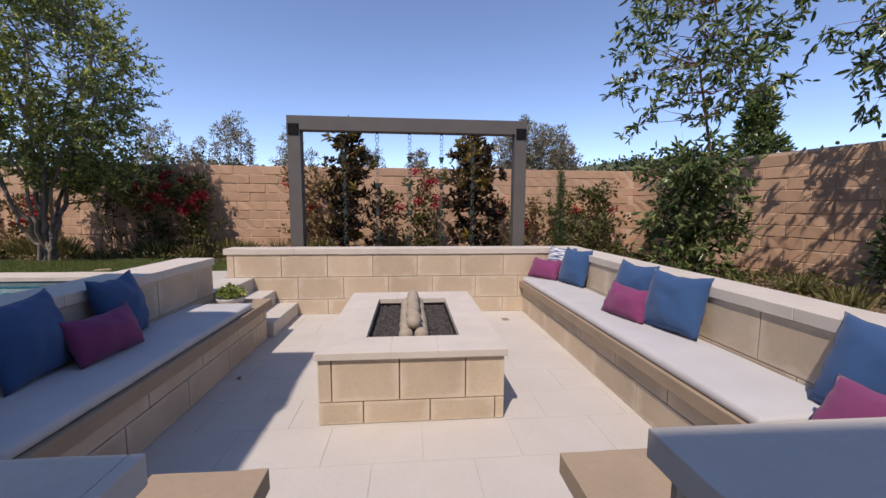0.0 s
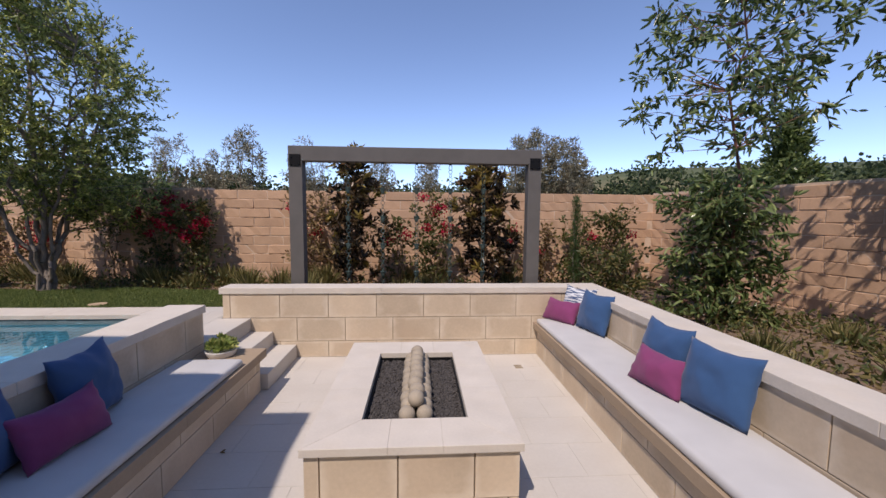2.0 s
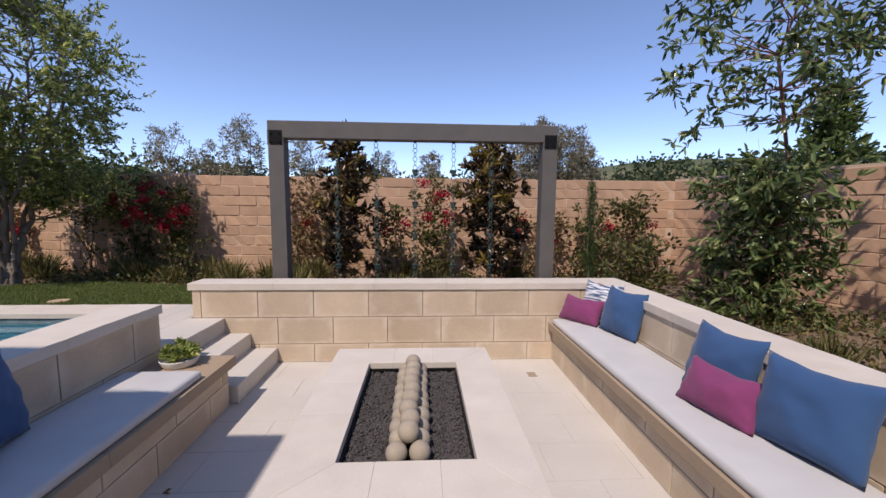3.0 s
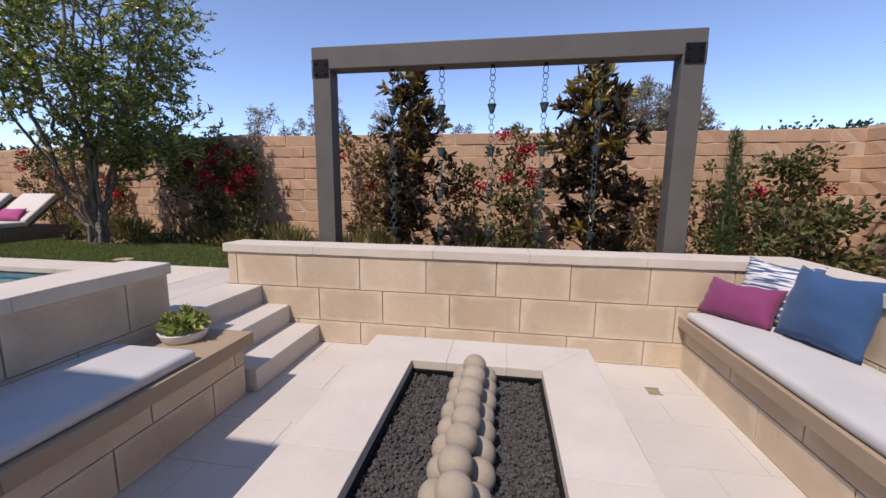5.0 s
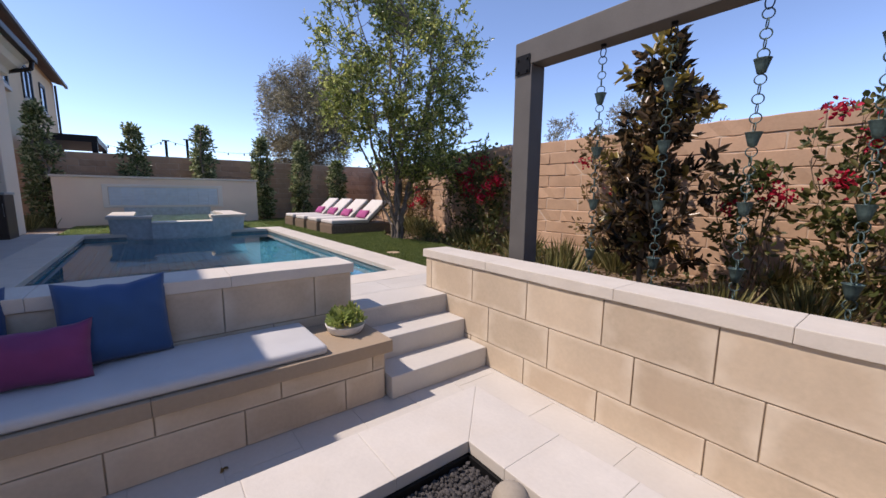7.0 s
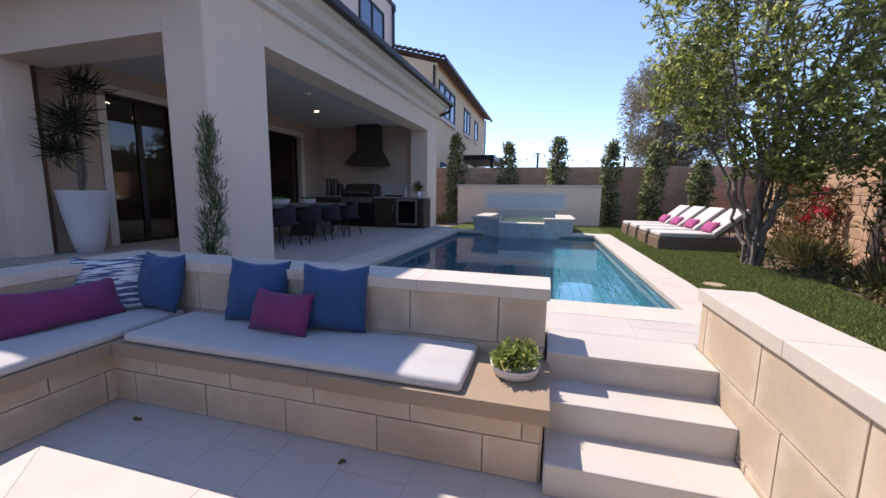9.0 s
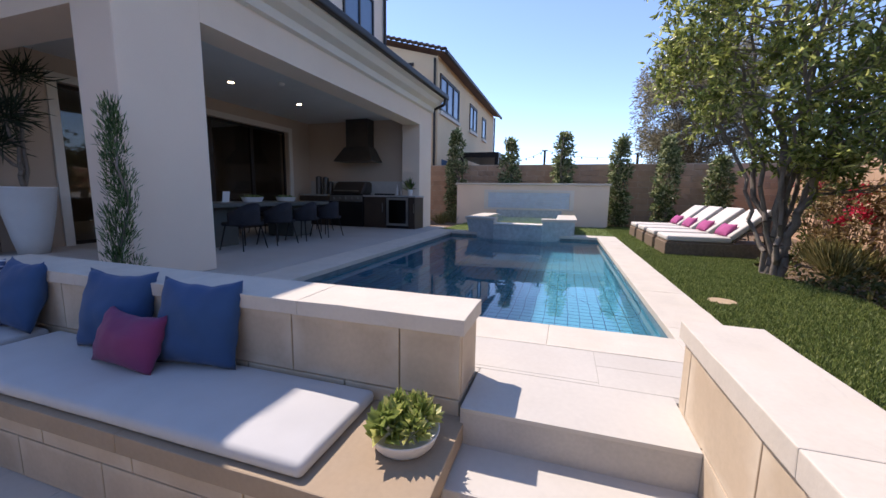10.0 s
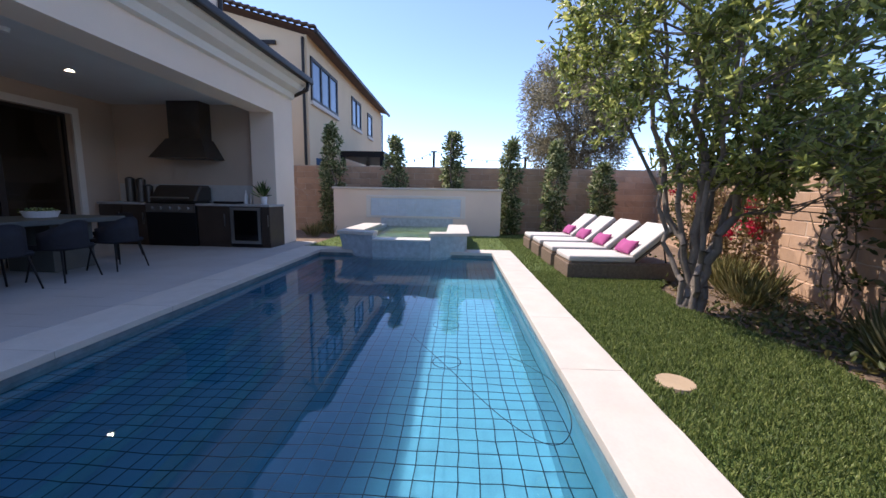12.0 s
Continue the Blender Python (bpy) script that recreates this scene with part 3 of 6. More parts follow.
hp("end_wall", -11.6, -10.95, -3.3, 0.26, DECK, HT, material=M_STUCCO_SHADED)
part("ceiling", bx(-10.95, -3.8, -3.1, 0.32, 3.62, 3.72), M_CEIL, house, "grey painted portico ceiling")
# back wall of the portico with its sliding doors
DX = ((-10.02, -6.35), (-6.0, -4.72))
hp("back_wall", -10.95, DX[0][0], -3.4, -3.1, DECK, HT, material=M_STUCCO_SHADED)
hp("back_wall", DX[0][1], DX[1][0], -3.4, -3.1, DECK, HT, material=M_STUCCO_SHADED)
hp("back_wall", DX[1][1], -3.84, -3.4, -3.1, DECK, HT, material=M_STUCCO_SHADED)
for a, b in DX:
    hp("back_wall", a, b, -3.4, -3.1, 3.22, HT, material=M_STUCCO_SHADED)
    for x0, x1, z0, z1 in ((a - 0.13, a, DECK, 3.35), (b, b + 0.13, DECK, 3.35), (a, b, 3.22, 3.35)):
        hp("door_surround", x0, x1, -3.12, -3.06, z0, z1, material=M_TRIM, label="pale door surround")
    n = 3 if b - a > 2 else 2
    wdt = (b - a) / n
    for i in range(n):
        door = part("glass_door", bx(a + i * wdt + 0.05, a + (i + 1) * wdt - 0.05, -3.255, -3.245, DECK + 0.06, 3.16), M_GLASS, house, "dark glass sliding door")
        bm = bmesh.new()
        for x0, x1, z0, z1 in ((a + i * wdt, a + i * wdt + 0.05, DECK, 3.22), (a + (i + 1) * wdt - 0.05, a + (i + 1) * wdt, DECK, 3.22),
                               (a + i * wdt + 0.05, a + (i + 1) * wdt - 0.05, DECK, DECK + 0.06), (a + i * wdt + 0.05, a + (i + 1) * wdt - 0.05, 3.16, 3.22)):
            box(bm, x0, x1, -3.28, -3.22, z0, z1)
        part("door_frame", bm, M_BRONZE, door, "dark bronze door frame")
# the room behind the glass: its dimness is put into a dark wall colour
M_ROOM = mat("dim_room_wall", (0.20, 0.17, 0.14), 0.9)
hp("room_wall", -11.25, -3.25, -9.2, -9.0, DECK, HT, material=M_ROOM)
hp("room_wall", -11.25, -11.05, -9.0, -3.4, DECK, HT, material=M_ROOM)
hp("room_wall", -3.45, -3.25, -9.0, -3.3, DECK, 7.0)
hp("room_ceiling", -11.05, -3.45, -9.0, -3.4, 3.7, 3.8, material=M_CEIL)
# eaves, gutter and upper storey
bm = bmesh.new()
prof = ((0.785, 3.86), (0.87, 3.88), (0.90, 3.99), (1.05, 4.05), (1.12, 4.15), (1.22, 4.19), (1.22, 4.29), (0.0, 4.63), (0.0, 4.03), (0.785, 4.03))
vsa = [bm.verts.new((-11.55, y, z)) for y, z in prof]
vsb = [bm.verts.new((-2.45, y, z)) for y, z in prof]
for i in range(len(prof)):
    j = (i + 1) % len(prof)
    bm.faces.new((vsa[i], vsa[j], vsb[j], vsb[i]))
bm.faces.new(vsa[::-1])
bm.faces.new(vsb)
bmesh.ops.recalc_face_normals(bm, faces=list(bm.faces))
part("cornice", bm, M_TRIM, house, "pale moulded cornice under the eaves")
hp("cornice_return", -3.26, -2.47, -3.3, 1.18, 4.03, 4.27, material=M_TRIM)
bm = bmesh.new()
box(bm, -11.62, -2.42, 1.20, 1.33, 4.21, 4.34, bevel=0.03)
part("gutter", bm, M_BRONZE, house, "dark bronze gutter")
bm = bmesh.new()
tube(bm, (-11.45, 1.27, 4.23), (-11.40, 1.25, 4.05), 0.04, 0.04)
tube(bm, (-11.40, 1.25, 4.05), (-11.66, 0.70, 3.93), 0.04, 0.04)
tube(bm, (-11.66, 0.70, 3.93), (-11.66, 0.70, DECK), 0.04, 0.04)
part("downspout", bm, M_BRONZE, house, "dark bronze downspout")
bm = bmesh.new()
box(bm, -11.6, -2.44, -3.3, 1.23, 4.35, 4.39)
for v in bm.verts:
    v.co.z += 0.30 * max(0.0, (1.25 - v.co.y)) / 4.5
part("portico_roof", bm, M_ROOF, house, "brown clay tile roof")
hp("upper_storey", -10.95, -4.3, -9.0, -0.45, 4.3, 7.0)
hp("upper_roof", -11.3, -4.0, -9.4, -0.47, 7.0, 7.2, material=M_ROOF)
bm = bmesh.new()
tube(bm, (-10.95, -0.40, 7.0), (-10.95, -0.40, 4.7), 0.045, 0.045)
part("downspout", bm, M_BRONZE, house, "dark bronze downspout")
for x0 in (-10.3, -7.2):
    w = hp("upper_window", x0, x0 + 1.3, -0.46, -0.44, 5.2, 6.5, material=M_WINDOW_NB, label="upper window reflecting the sky")
    bm = bmesh.new()
    for a in ((x0 - 0.06, x0, 5.14, 6.56), (x0 + 1.3, x0 + 1.36, 5.14, 6.56), (x0, x0 + 1.3, 5.14, 5.2), (x0, x0 + 1.3, 6.5, 6.56), (x0 + 0.62, x0 + 0.68, 5.2, 6.5)):
        box(bm, a[0], a[1], -0.455, -0.41, a[2], a[3])
    part("window_frame", bm, M_BRONZE, w)
# wing of the house behind the start of the walk
hp("wing_wall", -3.25, 9.0, -3.3, -3.02, 0.3, 7.0)
hp("wing_roof", -3.9, 9.4, -9.0, -2.95, 7.0, 7.2, material=M_ROOF)

# ---- garden walls of slump brick ----
GWY, GWT = 8.72, 2.44
CH, CL = 0.194, 0.62
BRICK_MESHES = []
for k in range(6):
    bmk = bx(0, CL - 0.010, 0, 0.07, 0, CH - 0.009)
    bmesh.ops.subdivide_edges(bmk, edges=[e for e in bmk.edges if e.calc_length() > 0.3], cuts=3)
    bmesh.ops.bevel(bmk, geom=[e for e in bmk.edges if e.calc_face_angle(0) > 1 and min(v.co.y for v in e.verts) < 0.01], offset=0.008, segments=1, affect="EDGES")
    rk = random.Random(k + 40)
    for v in bmk.verts:
        q = v.co * 6 + Vector((k * 11.3, 0, 0))
        v.co += Vector((0.006 * noise.noise(q), (0.020 if v.co.y < 0.03 else 0) * noise.noise(q + Vector((9, 2, 1))), 0.013 * noise.noise(q + Vector((1, 7, 3)))))
    BRICK_MESHES.append(mesh_of(bmk, "brick", M_BRICK))


def brick_wall(wall, length, rows, near, seed):
    """Bricks along the wall's own x, facing its -y: those on the near stretch one by one, the rest joined."""
    rnd = random.Random(seed)
    verts, faces = [], []
    for r in range(rows):
        z = 0.30 + r * CH
        x = -CL * (0.5 if r % 2 else 0.0) + rnd.uniform(-0.04, 0.04)
        while x < length:
            at = Vector((x + 0.0045, -0.010 + rnd.uniform(-0.006, 0.005), z + 0.0035))
            me = BRICK_MESHES[rnd.randrange(6)]
            inside = x >= 0 and x + CL <= length
            if inside and near[0] < x < near[1] and r >= near[2]:
                piece("brick", me, wall, at)
            elif inside or x + CL * 0.5 < length:
                s = len(verts)
                for v in me.vertices:
                    verts.append((min(max(v.co.x + at.x, 0), length), v.co.y + at.y, v.co.z + at.z))
                faces += [tuple(i + s for i in p.vertices) for p in me.polygons]
            x += CL
    rest = bpy.data.meshes.new("bricks")
    rest.from_pydata(verts, [], faces)
    rest.materials.append(M_BRICK_FAR)
    ob = new("bricks", rest)
    ob.parent = wall
    ob["kind"] = "stuff"


def garden_wall(name, a, b, near, seed, top=GWT):
    a, b = Vector((*a, 0)), Vector((*b, 0))
    d = b - a
    bm = bx(0, d.length, 0.0, 0.2, 0.2, top - 0.03)
    w = structure(name, bm, M_BRICK_MORTAR, "tall tan slump-brick garden wall", "wall")
    w.matrix_world = Matrix.Translation(a) @ Matrix.Rotation(math.atan2(d.y, d.x), 4, "Z")
    brick_wall(w, d.length, int((top - 0.30) / CH + 0.5), near, seed)
    return w


FWX, KX, FWY = -15.1, -4.4, 11.35


def wall_y(x):
    """Where the back wall stands at x: it bends away beyond the tree."""
    return GWY if x > KX else GWY + (KX - x) * (FWY - GWY) / (KX - FWX)


garden_wall("wall_garden_back", (KX, GWY), (5.36, GWY), (0.6, 9.3, 4), 1)
garden_wall("wall_garden_far", (FWX, FWY), (KX, GWY), (4.5, 10.2, 5), 4, 2.5)
garden_wall("wall_garden_side", (5.34, GWY + 0.02), (7.5, 1.0), (0.5, 5.5, 2), 2, 2.5)
garden_wall("wall_garden_end", (FWX - 0.25, -12.0), (FWX, FWY), (0, 0, 0), 3, 2.68)


# ---- vegetation helpers ----
class Shape:
    """Collects plain vertices and faces."""

    def __init__(self):
        self.v, self.f = [], []

    def tube(self, a, b, r0, r1, seg=6):
        a, b = Vector(a), Vector(b)
        d = (b - a)
        if d.length < 1e-5:
            return
        d.normalize()
        u = d.orthogonal().normalized()
        w = d.cross(u)
        s = len(self.v)
        for p, r in ((a, r0), (b, r1)):
            for i in range(seg):
                t = 2 * math.pi * i / seg
                self.v.append(tuple(p + r * (math.cos(t) * u + math.sin(t) * w)))
        for i in range(seg):
            j = (i + 1) % seg
            self.f.append((s + i, s + j, s + seg + j, s + seg + i))

    def path(self, pts, r0, r1, seg=6):
        n = len(pts) - 1
        for i in range(n):
            self.tube(pts[i], pts[i + 1], r0 + (r1 - r0) * i / n, r0 + (r1 - r0) * (i + 1) / n, seg)

    def make(self, name, material, parent=None, smooth=True, label=""):
        me = bpy.data.meshes.new(name)
        me.from_pydata(self.v, [], self.f)
        me.materials.append(material)
        if smooth:
            me.polygons.foreach_set("use_smooth", [True] * len(me.polygons))
        ob = new(name, me)
        if parent is not None:
            ob.parent = parent
        if label:
            ob["label"] = label
        return ob


def leaf_mesh(name, base, way, length, width, material, rng, fold=0.25, parent=None, label=""):
    """Folded six-cornered leaves at the base points, along way; numpy arrays."""
    n = len(base)
    way = way / np.maximum(np.linalg.norm(way, axis=1, keepdims=True), 1e-6)
    side = np.cross(way, rng.normal(size=(n, 3)))
    side /= np.maximum(np.linalg.norm(side, axis=1, keepdims=True), 1e-6)
    up = np.cross(side, way)
    ln = (length * rng.uniform(0.65, 1.25, n))[:, None]
    wd = (width * rng.uniform(0.7, 1.2, n))[:, None]
    lo, hi = base + way * ln * 0.28, base + way * ln * 0.68 - up * ln * 0.03
    co = np.stack([base, lo + side * wd * 0.44 + up * wd * fold, hi + side * wd * 0.42 + up * wd * fold, base + way * ln - up * ln * 0.10,
                   hi - side * wd * 0.42 + up * wd * fold, lo - side * wd * 0.44 + up * wd * fold], axis=1).reshape(-1, 3)
    idx = np.arange(n)[:, None] * 6
    faces = np.concatenate([idx + np.array([[0, 1, 2]]), idx + np.array([[0, 2, 3]]), idx + np.array([[0, 3, 4]]), idx + np.array([[0, 4, 5]])], axis=1).reshape(-1, 3)
    me = bpy.data.meshes.new(name)
    me.vertices.add(len(co))
    me.vertices.foreach_set("co", co.ravel())
    me.loops.add(faces.size)
    me.loops.foreach_set("vertex_index", faces.ravel().astype(np.int32))
    me.polygons.add(len(faces))
    me.polygons.foreach_set("loop_start", np.arange(0, faces.size, 3, dtype=np.int32))
    me.materials.append(material)
    me.update(calc_edges=True)
    me.validate()
    ob = new(name, me)
    if parent is not None:
        ob.parent = parent
    if label:
        ob["label"] = label
    return ob


def bent(a, b, rng, wob, n=5):
    """A line from a to b that wanders a little."""
    a, b = np.array(a, float), np.array(b, float)
    pts = [a + (b - a) * i / n for i in range(n + 1)]
    for i in range(1, n):
        pts[i] = pts[i] + rng.normal(size=3) * wob
    return [Vector(p) for p in pts]


def plant(name, label, category, at, stems, clumps, per, leaf, leaf_material, bark_material, seed, clump_r=0.25, droop=0.0,
          outward=1.0, twig=0.012, flowers=None, group="", crown_name="crown", spread_up=0.6, sprays=0):
    """stems: (end, radius at base, radius at end), from the foot; clumps: places of leaf clumps; flowers: (places, number, size, material)."""
    rng = np.random.default_rng(seed)
    th = thing(name, label, category, at, group)
    sh = Shape()
    pool_pts = []
    for foot, end, r0, r1 in stems:
        pts = bent(foot, end, rng, 0.03 * (Vector(end) - Vector(foot)).length, 6)
        sh.path(pts, r0, r1, 7)
        for i in range(6):
            for k in range(3):
                pool_pts.append(np.array(pts[i].lerp(pts[i + 1], k / 3)))
    pool_pts = np.array(pool_pts)
    bases, ways = [], []
    for c in clumps:
        c = np.array(c)
        cost = np.linalg.norm(pool_pts - c, axis=1) + 0.9 * np.maximum(0, pool_pts[:, 2] - c[2] + 0.1)
        root = pool_pts[np.argmin(cost)]
        mids = bent(root, c, rng, 0.05 * np.linalg.norm(c - root), 3)
        sh.path(mids, twig, twig * 0.35, 4)
        if sprays:
            head = (c - root) / max(np.linalg.norm(c - root), 1e-3)
            for _ in range(sprays):
                way = head * 0.55 + rng.normal(size=3) * 0.6 + np.array([0, 0, 0.15 - droop])
                way /= np.linalg.norm(way)
                long = clump_r * rng.uniform(0.8, 1.9)
                start = c + rng.normal(size=3) * clump_r * 0.3
                sh.tube(start, start + way * long, twig * 0.3, twig * 0.12, 3)
                m = per // sprays
                f = rng.uniform(0.1, 1.0, m)[:, None]
                bases.append(start + way * long * f)
                ways.append(way * 0.75 + rng.normal(size=(m, 3)) * 0.62 + np.array([0, 0, 0.1 - droop * 0.6]))
            continue
        d = rng.normal(size=(per, 3))
        d /= np.linalg.norm(d, axis=1, keepdims=True)
        r = clump_r * rng.uniform(0.15, 1.0, per)[:, None]
        bases.append(c + d * r)
        axis = c - root
        axis = axis / max(np.linalg.norm(axis), 1e-3)
        ways.append(d * outward + axis * 0.5 + np.array([0, 0, spread_up * 0.3 - droop]) + rng.normal(size=(per, 3)) * 0.35)
    sh.make("trunk", bark_material, th)
    leaf_mesh(crown_name, np.concatenate(bases), np.concatenate(ways), leaf[0], leaf[1], leaf_material, rng, parent=th)
    if flowers:
        places, num, size, fm = flowers
        for p in places:
            fb = np.array(p) + rng.normal(size=(num, 3)) * np.array([0.055, 0.045, 0.045])
            leaf_mesh("flower_cluster", fb, rng.normal(size=(num, 3)), size, size * 0.8, fm, rng, parent=th, label="crimson flower cluster")["kind"] = "stuff"
    return th


def in_ellipsoid(rng, n, centre, radii, inner=0.35, low=-1.0):
    out = []
    while len(out) < n:
        p = rng.uniform(-1, 1, 3)
        r = np.linalg.norm(p)
        if inner < r < 1 and p[2] > low and noise.noise(Vector(p) * 2.3 + Vector(centre)) > -0.22:
            out.append(np.array(centre) + p * np.array(radii))
    return out


L_TREE = leafy("ficus_leaves", (0.28, 0.34, 0.095), (0.75, 0.76, 0.27), 0.2, dark=0.4, through=0.58)
L_PALE = leafy("pale_edged_leaves", (0.20, 0.26, 0.10), (0.66, 0.66, 0.40), 0.3, dark=0.4)
L_DARK = leafy("dark_glossy_leaves", (0.12, 0.18, 0.06), (0.42, 0.50, 0.20), 0.2, dark=0.4)
L_MAG = leafy("magnolia_leaves", (0.068, 0.054, 0.032), (0.30, 0.18, 0.09), 0.25, dark=0.4)
L_BOUG = leafy("vine_leaves", (0.11, 0.135, 0.04), (0.30, 0.23, 0.09), 0.5)
L_DRY = leafy("dry_leaves", (0.22, 0.155, 0.065), (0.38, 0.28, 0.13), 0.7)
L_RED = leafy("crimson_bracts", (0.55, 0.015, 0.05), (0.75, 0.05, 0.12), 0.6, dark=0.7)
L_FLAX = leafy("tuft_blades", (0.28, 0.27, 0.10), (0.60, 0.50, 0.25), 0.6)
L_CYP = leafy("cypress_needles", (0.09, 0.165, 0.06), (0.18, 0.28, 0.10), 0.6)
L_OLIVE = leafy("grey_green_leaves", (0.27, 0.245, 0.155), (0.52, 0.47, 0.32), 0.6)
L_FAR = leafy("far_foliage", (0.05, 0.075, 0.028), (0.13, 0.15, 0.055), 0.8)
L_SUCC = leafy("succulent_leaves", (0.30, 0.38, 0.11), (0.70, 0.68, 0.26), 0.4, dark=0.6)

# ---- lawn and beds ----
LAWN_Y = 6.115


def lawn_edge(x):
    return 7.62 + 0.22 * math.sin(x * 0.9 + 1.0) + 0.75 * min(1, max(0, (-7.6 - x) / 0.9)) - 0.35 * max(0, 1 - abs(x + 6.6) / 1.2)


lawn = bmesh.new()
xs = [FWX + 0.25 + i * 0.25 for i in range(int((-2.62 - FWX - 0.25) / 0.25) + 1)]
prev = None
for x in xs:
    a, b = lawn.verts.new((x, LAWN_Y, LAWN)), lawn.verts.new((x, lawn_edge(x), LAWN))
    if prev:
        lawn.faces.new((prev[0], a, b, prev[1]))
    prev = (a, b)
prev = None
for y in (1.46, 2.5, 3.5, 4.5, 5.5, LAWN_Y):
    a, b = lawn.verts.new((FWX + 0.25, y, LAWN)), lawn.verts.new((PX0 - 0.46, y, LAWN))
    if prev:
        lawn.faces.new((prev[0], prev[1], b, a))
    prev = (a, b)
lawn_ob = structure("lawn", lawn, M_TURF, "short green lawn beside the pool", "lawn")
rng = np.random.default_rng(5)
n_near, n_far = 130000, 32000
bx_ = np.concatenate([rng.uniform(-8.6, -2.63, n_near), rng.uniform(FWX + 0.3, -8.6, n_far)])
by_ = rng.uniform(LAWN_Y, 8.7, n_near + n_far)
keep = np.array([y < lawn_edge(x) + 0.03 for x, y in zip(bx_, by_)])
keep &= (bx_ + 4.845) ** 2 + (by_ - 6.39) ** 2 > 0.125 ** 2
fx, fy = rng.uniform(FWX + 0.3, PX0 - 0.46, 9000), rng.uniform(1.5, 6.1, 9000)
bxy = np.stack([np.concatenate([bx_[keep], fx]), np.concatenate([by_[keep], fy]), np.full(keep.sum() + 9000, LAWN)], axis=1)
gr = leaf_mesh("grass", bxy, np.array([0, 0, 1.0]) + rng.normal(size=(len(bxy), 3)) * 0.42, 0.042, 0.009, M_GRASS, rng)
tagged(gr, "short mown green grass blades", "grass", kind="stuff")
valve = thing("valve_cover", "round tan plastic valve cover set flush in the lawn", "cover", (-4.845, 6.39, LAWN))
bm = bmesh.new()
bmesh.ops.create_cone(bm, cap_ends=True, segments=40, radius1=0.125, radius2=0.118, depth=0.03)
bmesh.ops.transform(bm, matrix=Matrix.Translation((0, 0, 0.012)), verts=bm.verts)
part("lid", bm, mat("tan_plastic", (0.45, 0.33, 0.21), 0.7, dark=0.85), valve)


def tuft(at, n, height, spread, seed, group="grass tufts"):
    rg = np.random.default_rng(seed)
    b = rg.normal(size=(n, 3)) * np.array([0.06, 0.06, 0])
    w = np.stack([b[:, 0] * spread * 6 + rg.normal(size=n) * 0.2, b[:, 1] * spread * 6 + rg.normal(size=n) * 0.2, np.full(n, 1.0)], axis=1)
    ob = leaf_mesh("grass_tuft", b, w, height, 0.0065, L_FLAX, rg, fold=0.1)
    ob.location = at
    tagged(ob, "straw-green ornamental grass tuft in the planting bed", "grass tuft", group)


rnd = random.Random(3)
TUFTS = [(x, wall_y(x) - 0.45 + rnd.uniform(-0.25, 0.2)) for x in (-9.6, -8.9, -8.2, -7.5, -5.6, -5.0, -4.4, -3.9, -3.4, -2.7, -2.2, -1.9, -0.2, 0.4, 1.9)]
TUFTS += [(-7.9, 8.75), (-7.4, 8.6), (-7.0, 8.45), (-8.4, 9.0), (-5.3, 8.35), (-2.0, 7.2), (-1.75, 6.6), (-3.1, 7.6), (-0.3, 6.9), (0.2, 7.3), (3.6, 4.0), (3.3, 3.4), (4.6, 3.5),
          (3.1, 2.6), (5.0, 4.4), (-14.6, 0.6), (-14.2, 1.0), (-13.4, 0.7)]
for i, (x, y) in enumerate(TUFTS):
    tuft((x, y, GROUND_Z), 150, (0.34 if x < 2.5 else 0.2) + 0.1 * rnd.random(), 0.9, 100 + i)
# low ground cover and leaf litter along the beds
rng = np.random.default_rng(12)
gx = np.concatenate([rng.uniform(-9.5, -2.6, 5200), rng.uniform(-2.5, 5.2, 3600), rng.uniform(2.65, 6.0, 5200)])
gy = np.concatenate([rng.uniform(7.5, 9.6, 5200), rng.uniform(5.8, 8.68, 3600), rng.uniform(1.0, 5.7, 5200)])
kp = np.array([noise.noise(Vector((x * 1.7, y * 1.7, 0))) > 0.02 and y < wall_y(x) - 0.04 and (x > -2.6 or y > lawn_edge(x)) for x, y in zip(gx, gy)])
gz = np.abs(rng.normal(size=len(gx))) * 0.10
gb = np.stack([gx, gy, GROUND_Z + gz], axis=1)[kp]
gc = leaf_mesh("ground_cover", gb, rng.normal(size=(len(gb), 3)) + np.array([0, 0, 0.8]), 0.075, 0.04, L_BOUG, rng)
tagged(gc, "low leafy ground cover in the planting beds", "ground cover", kind="stuff")
lx = np.concatenate([rng.uniform(-10, 5.2, 6000), rng.uniform(2.65, 6.0, 2500)])
ly = np.concatenate([rng.uniform(7.6, 9.6, 6000), rng.uniform(1.0, 8.0, 2500)])
kp = np.array([(x > -2.6 or y > lawn_edge(x)) and y < wall_y(x) for x, y in zip(lx, ly)])
lb = np.stack([lx, ly, np.full(len(lx), GROUND_Z + 0.008)], axis=1)[kp]
litter = leaf_mesh("leaf_litter", lb, rng.normal(size=(len(lb), 3)) * np.array([1, 1, 0.15]), 0.06, 0.03, L_DRY, rng)
tagged(litter, "dry fallen leaves and bark chips on the bed", "leaf litter", kind="stuff")

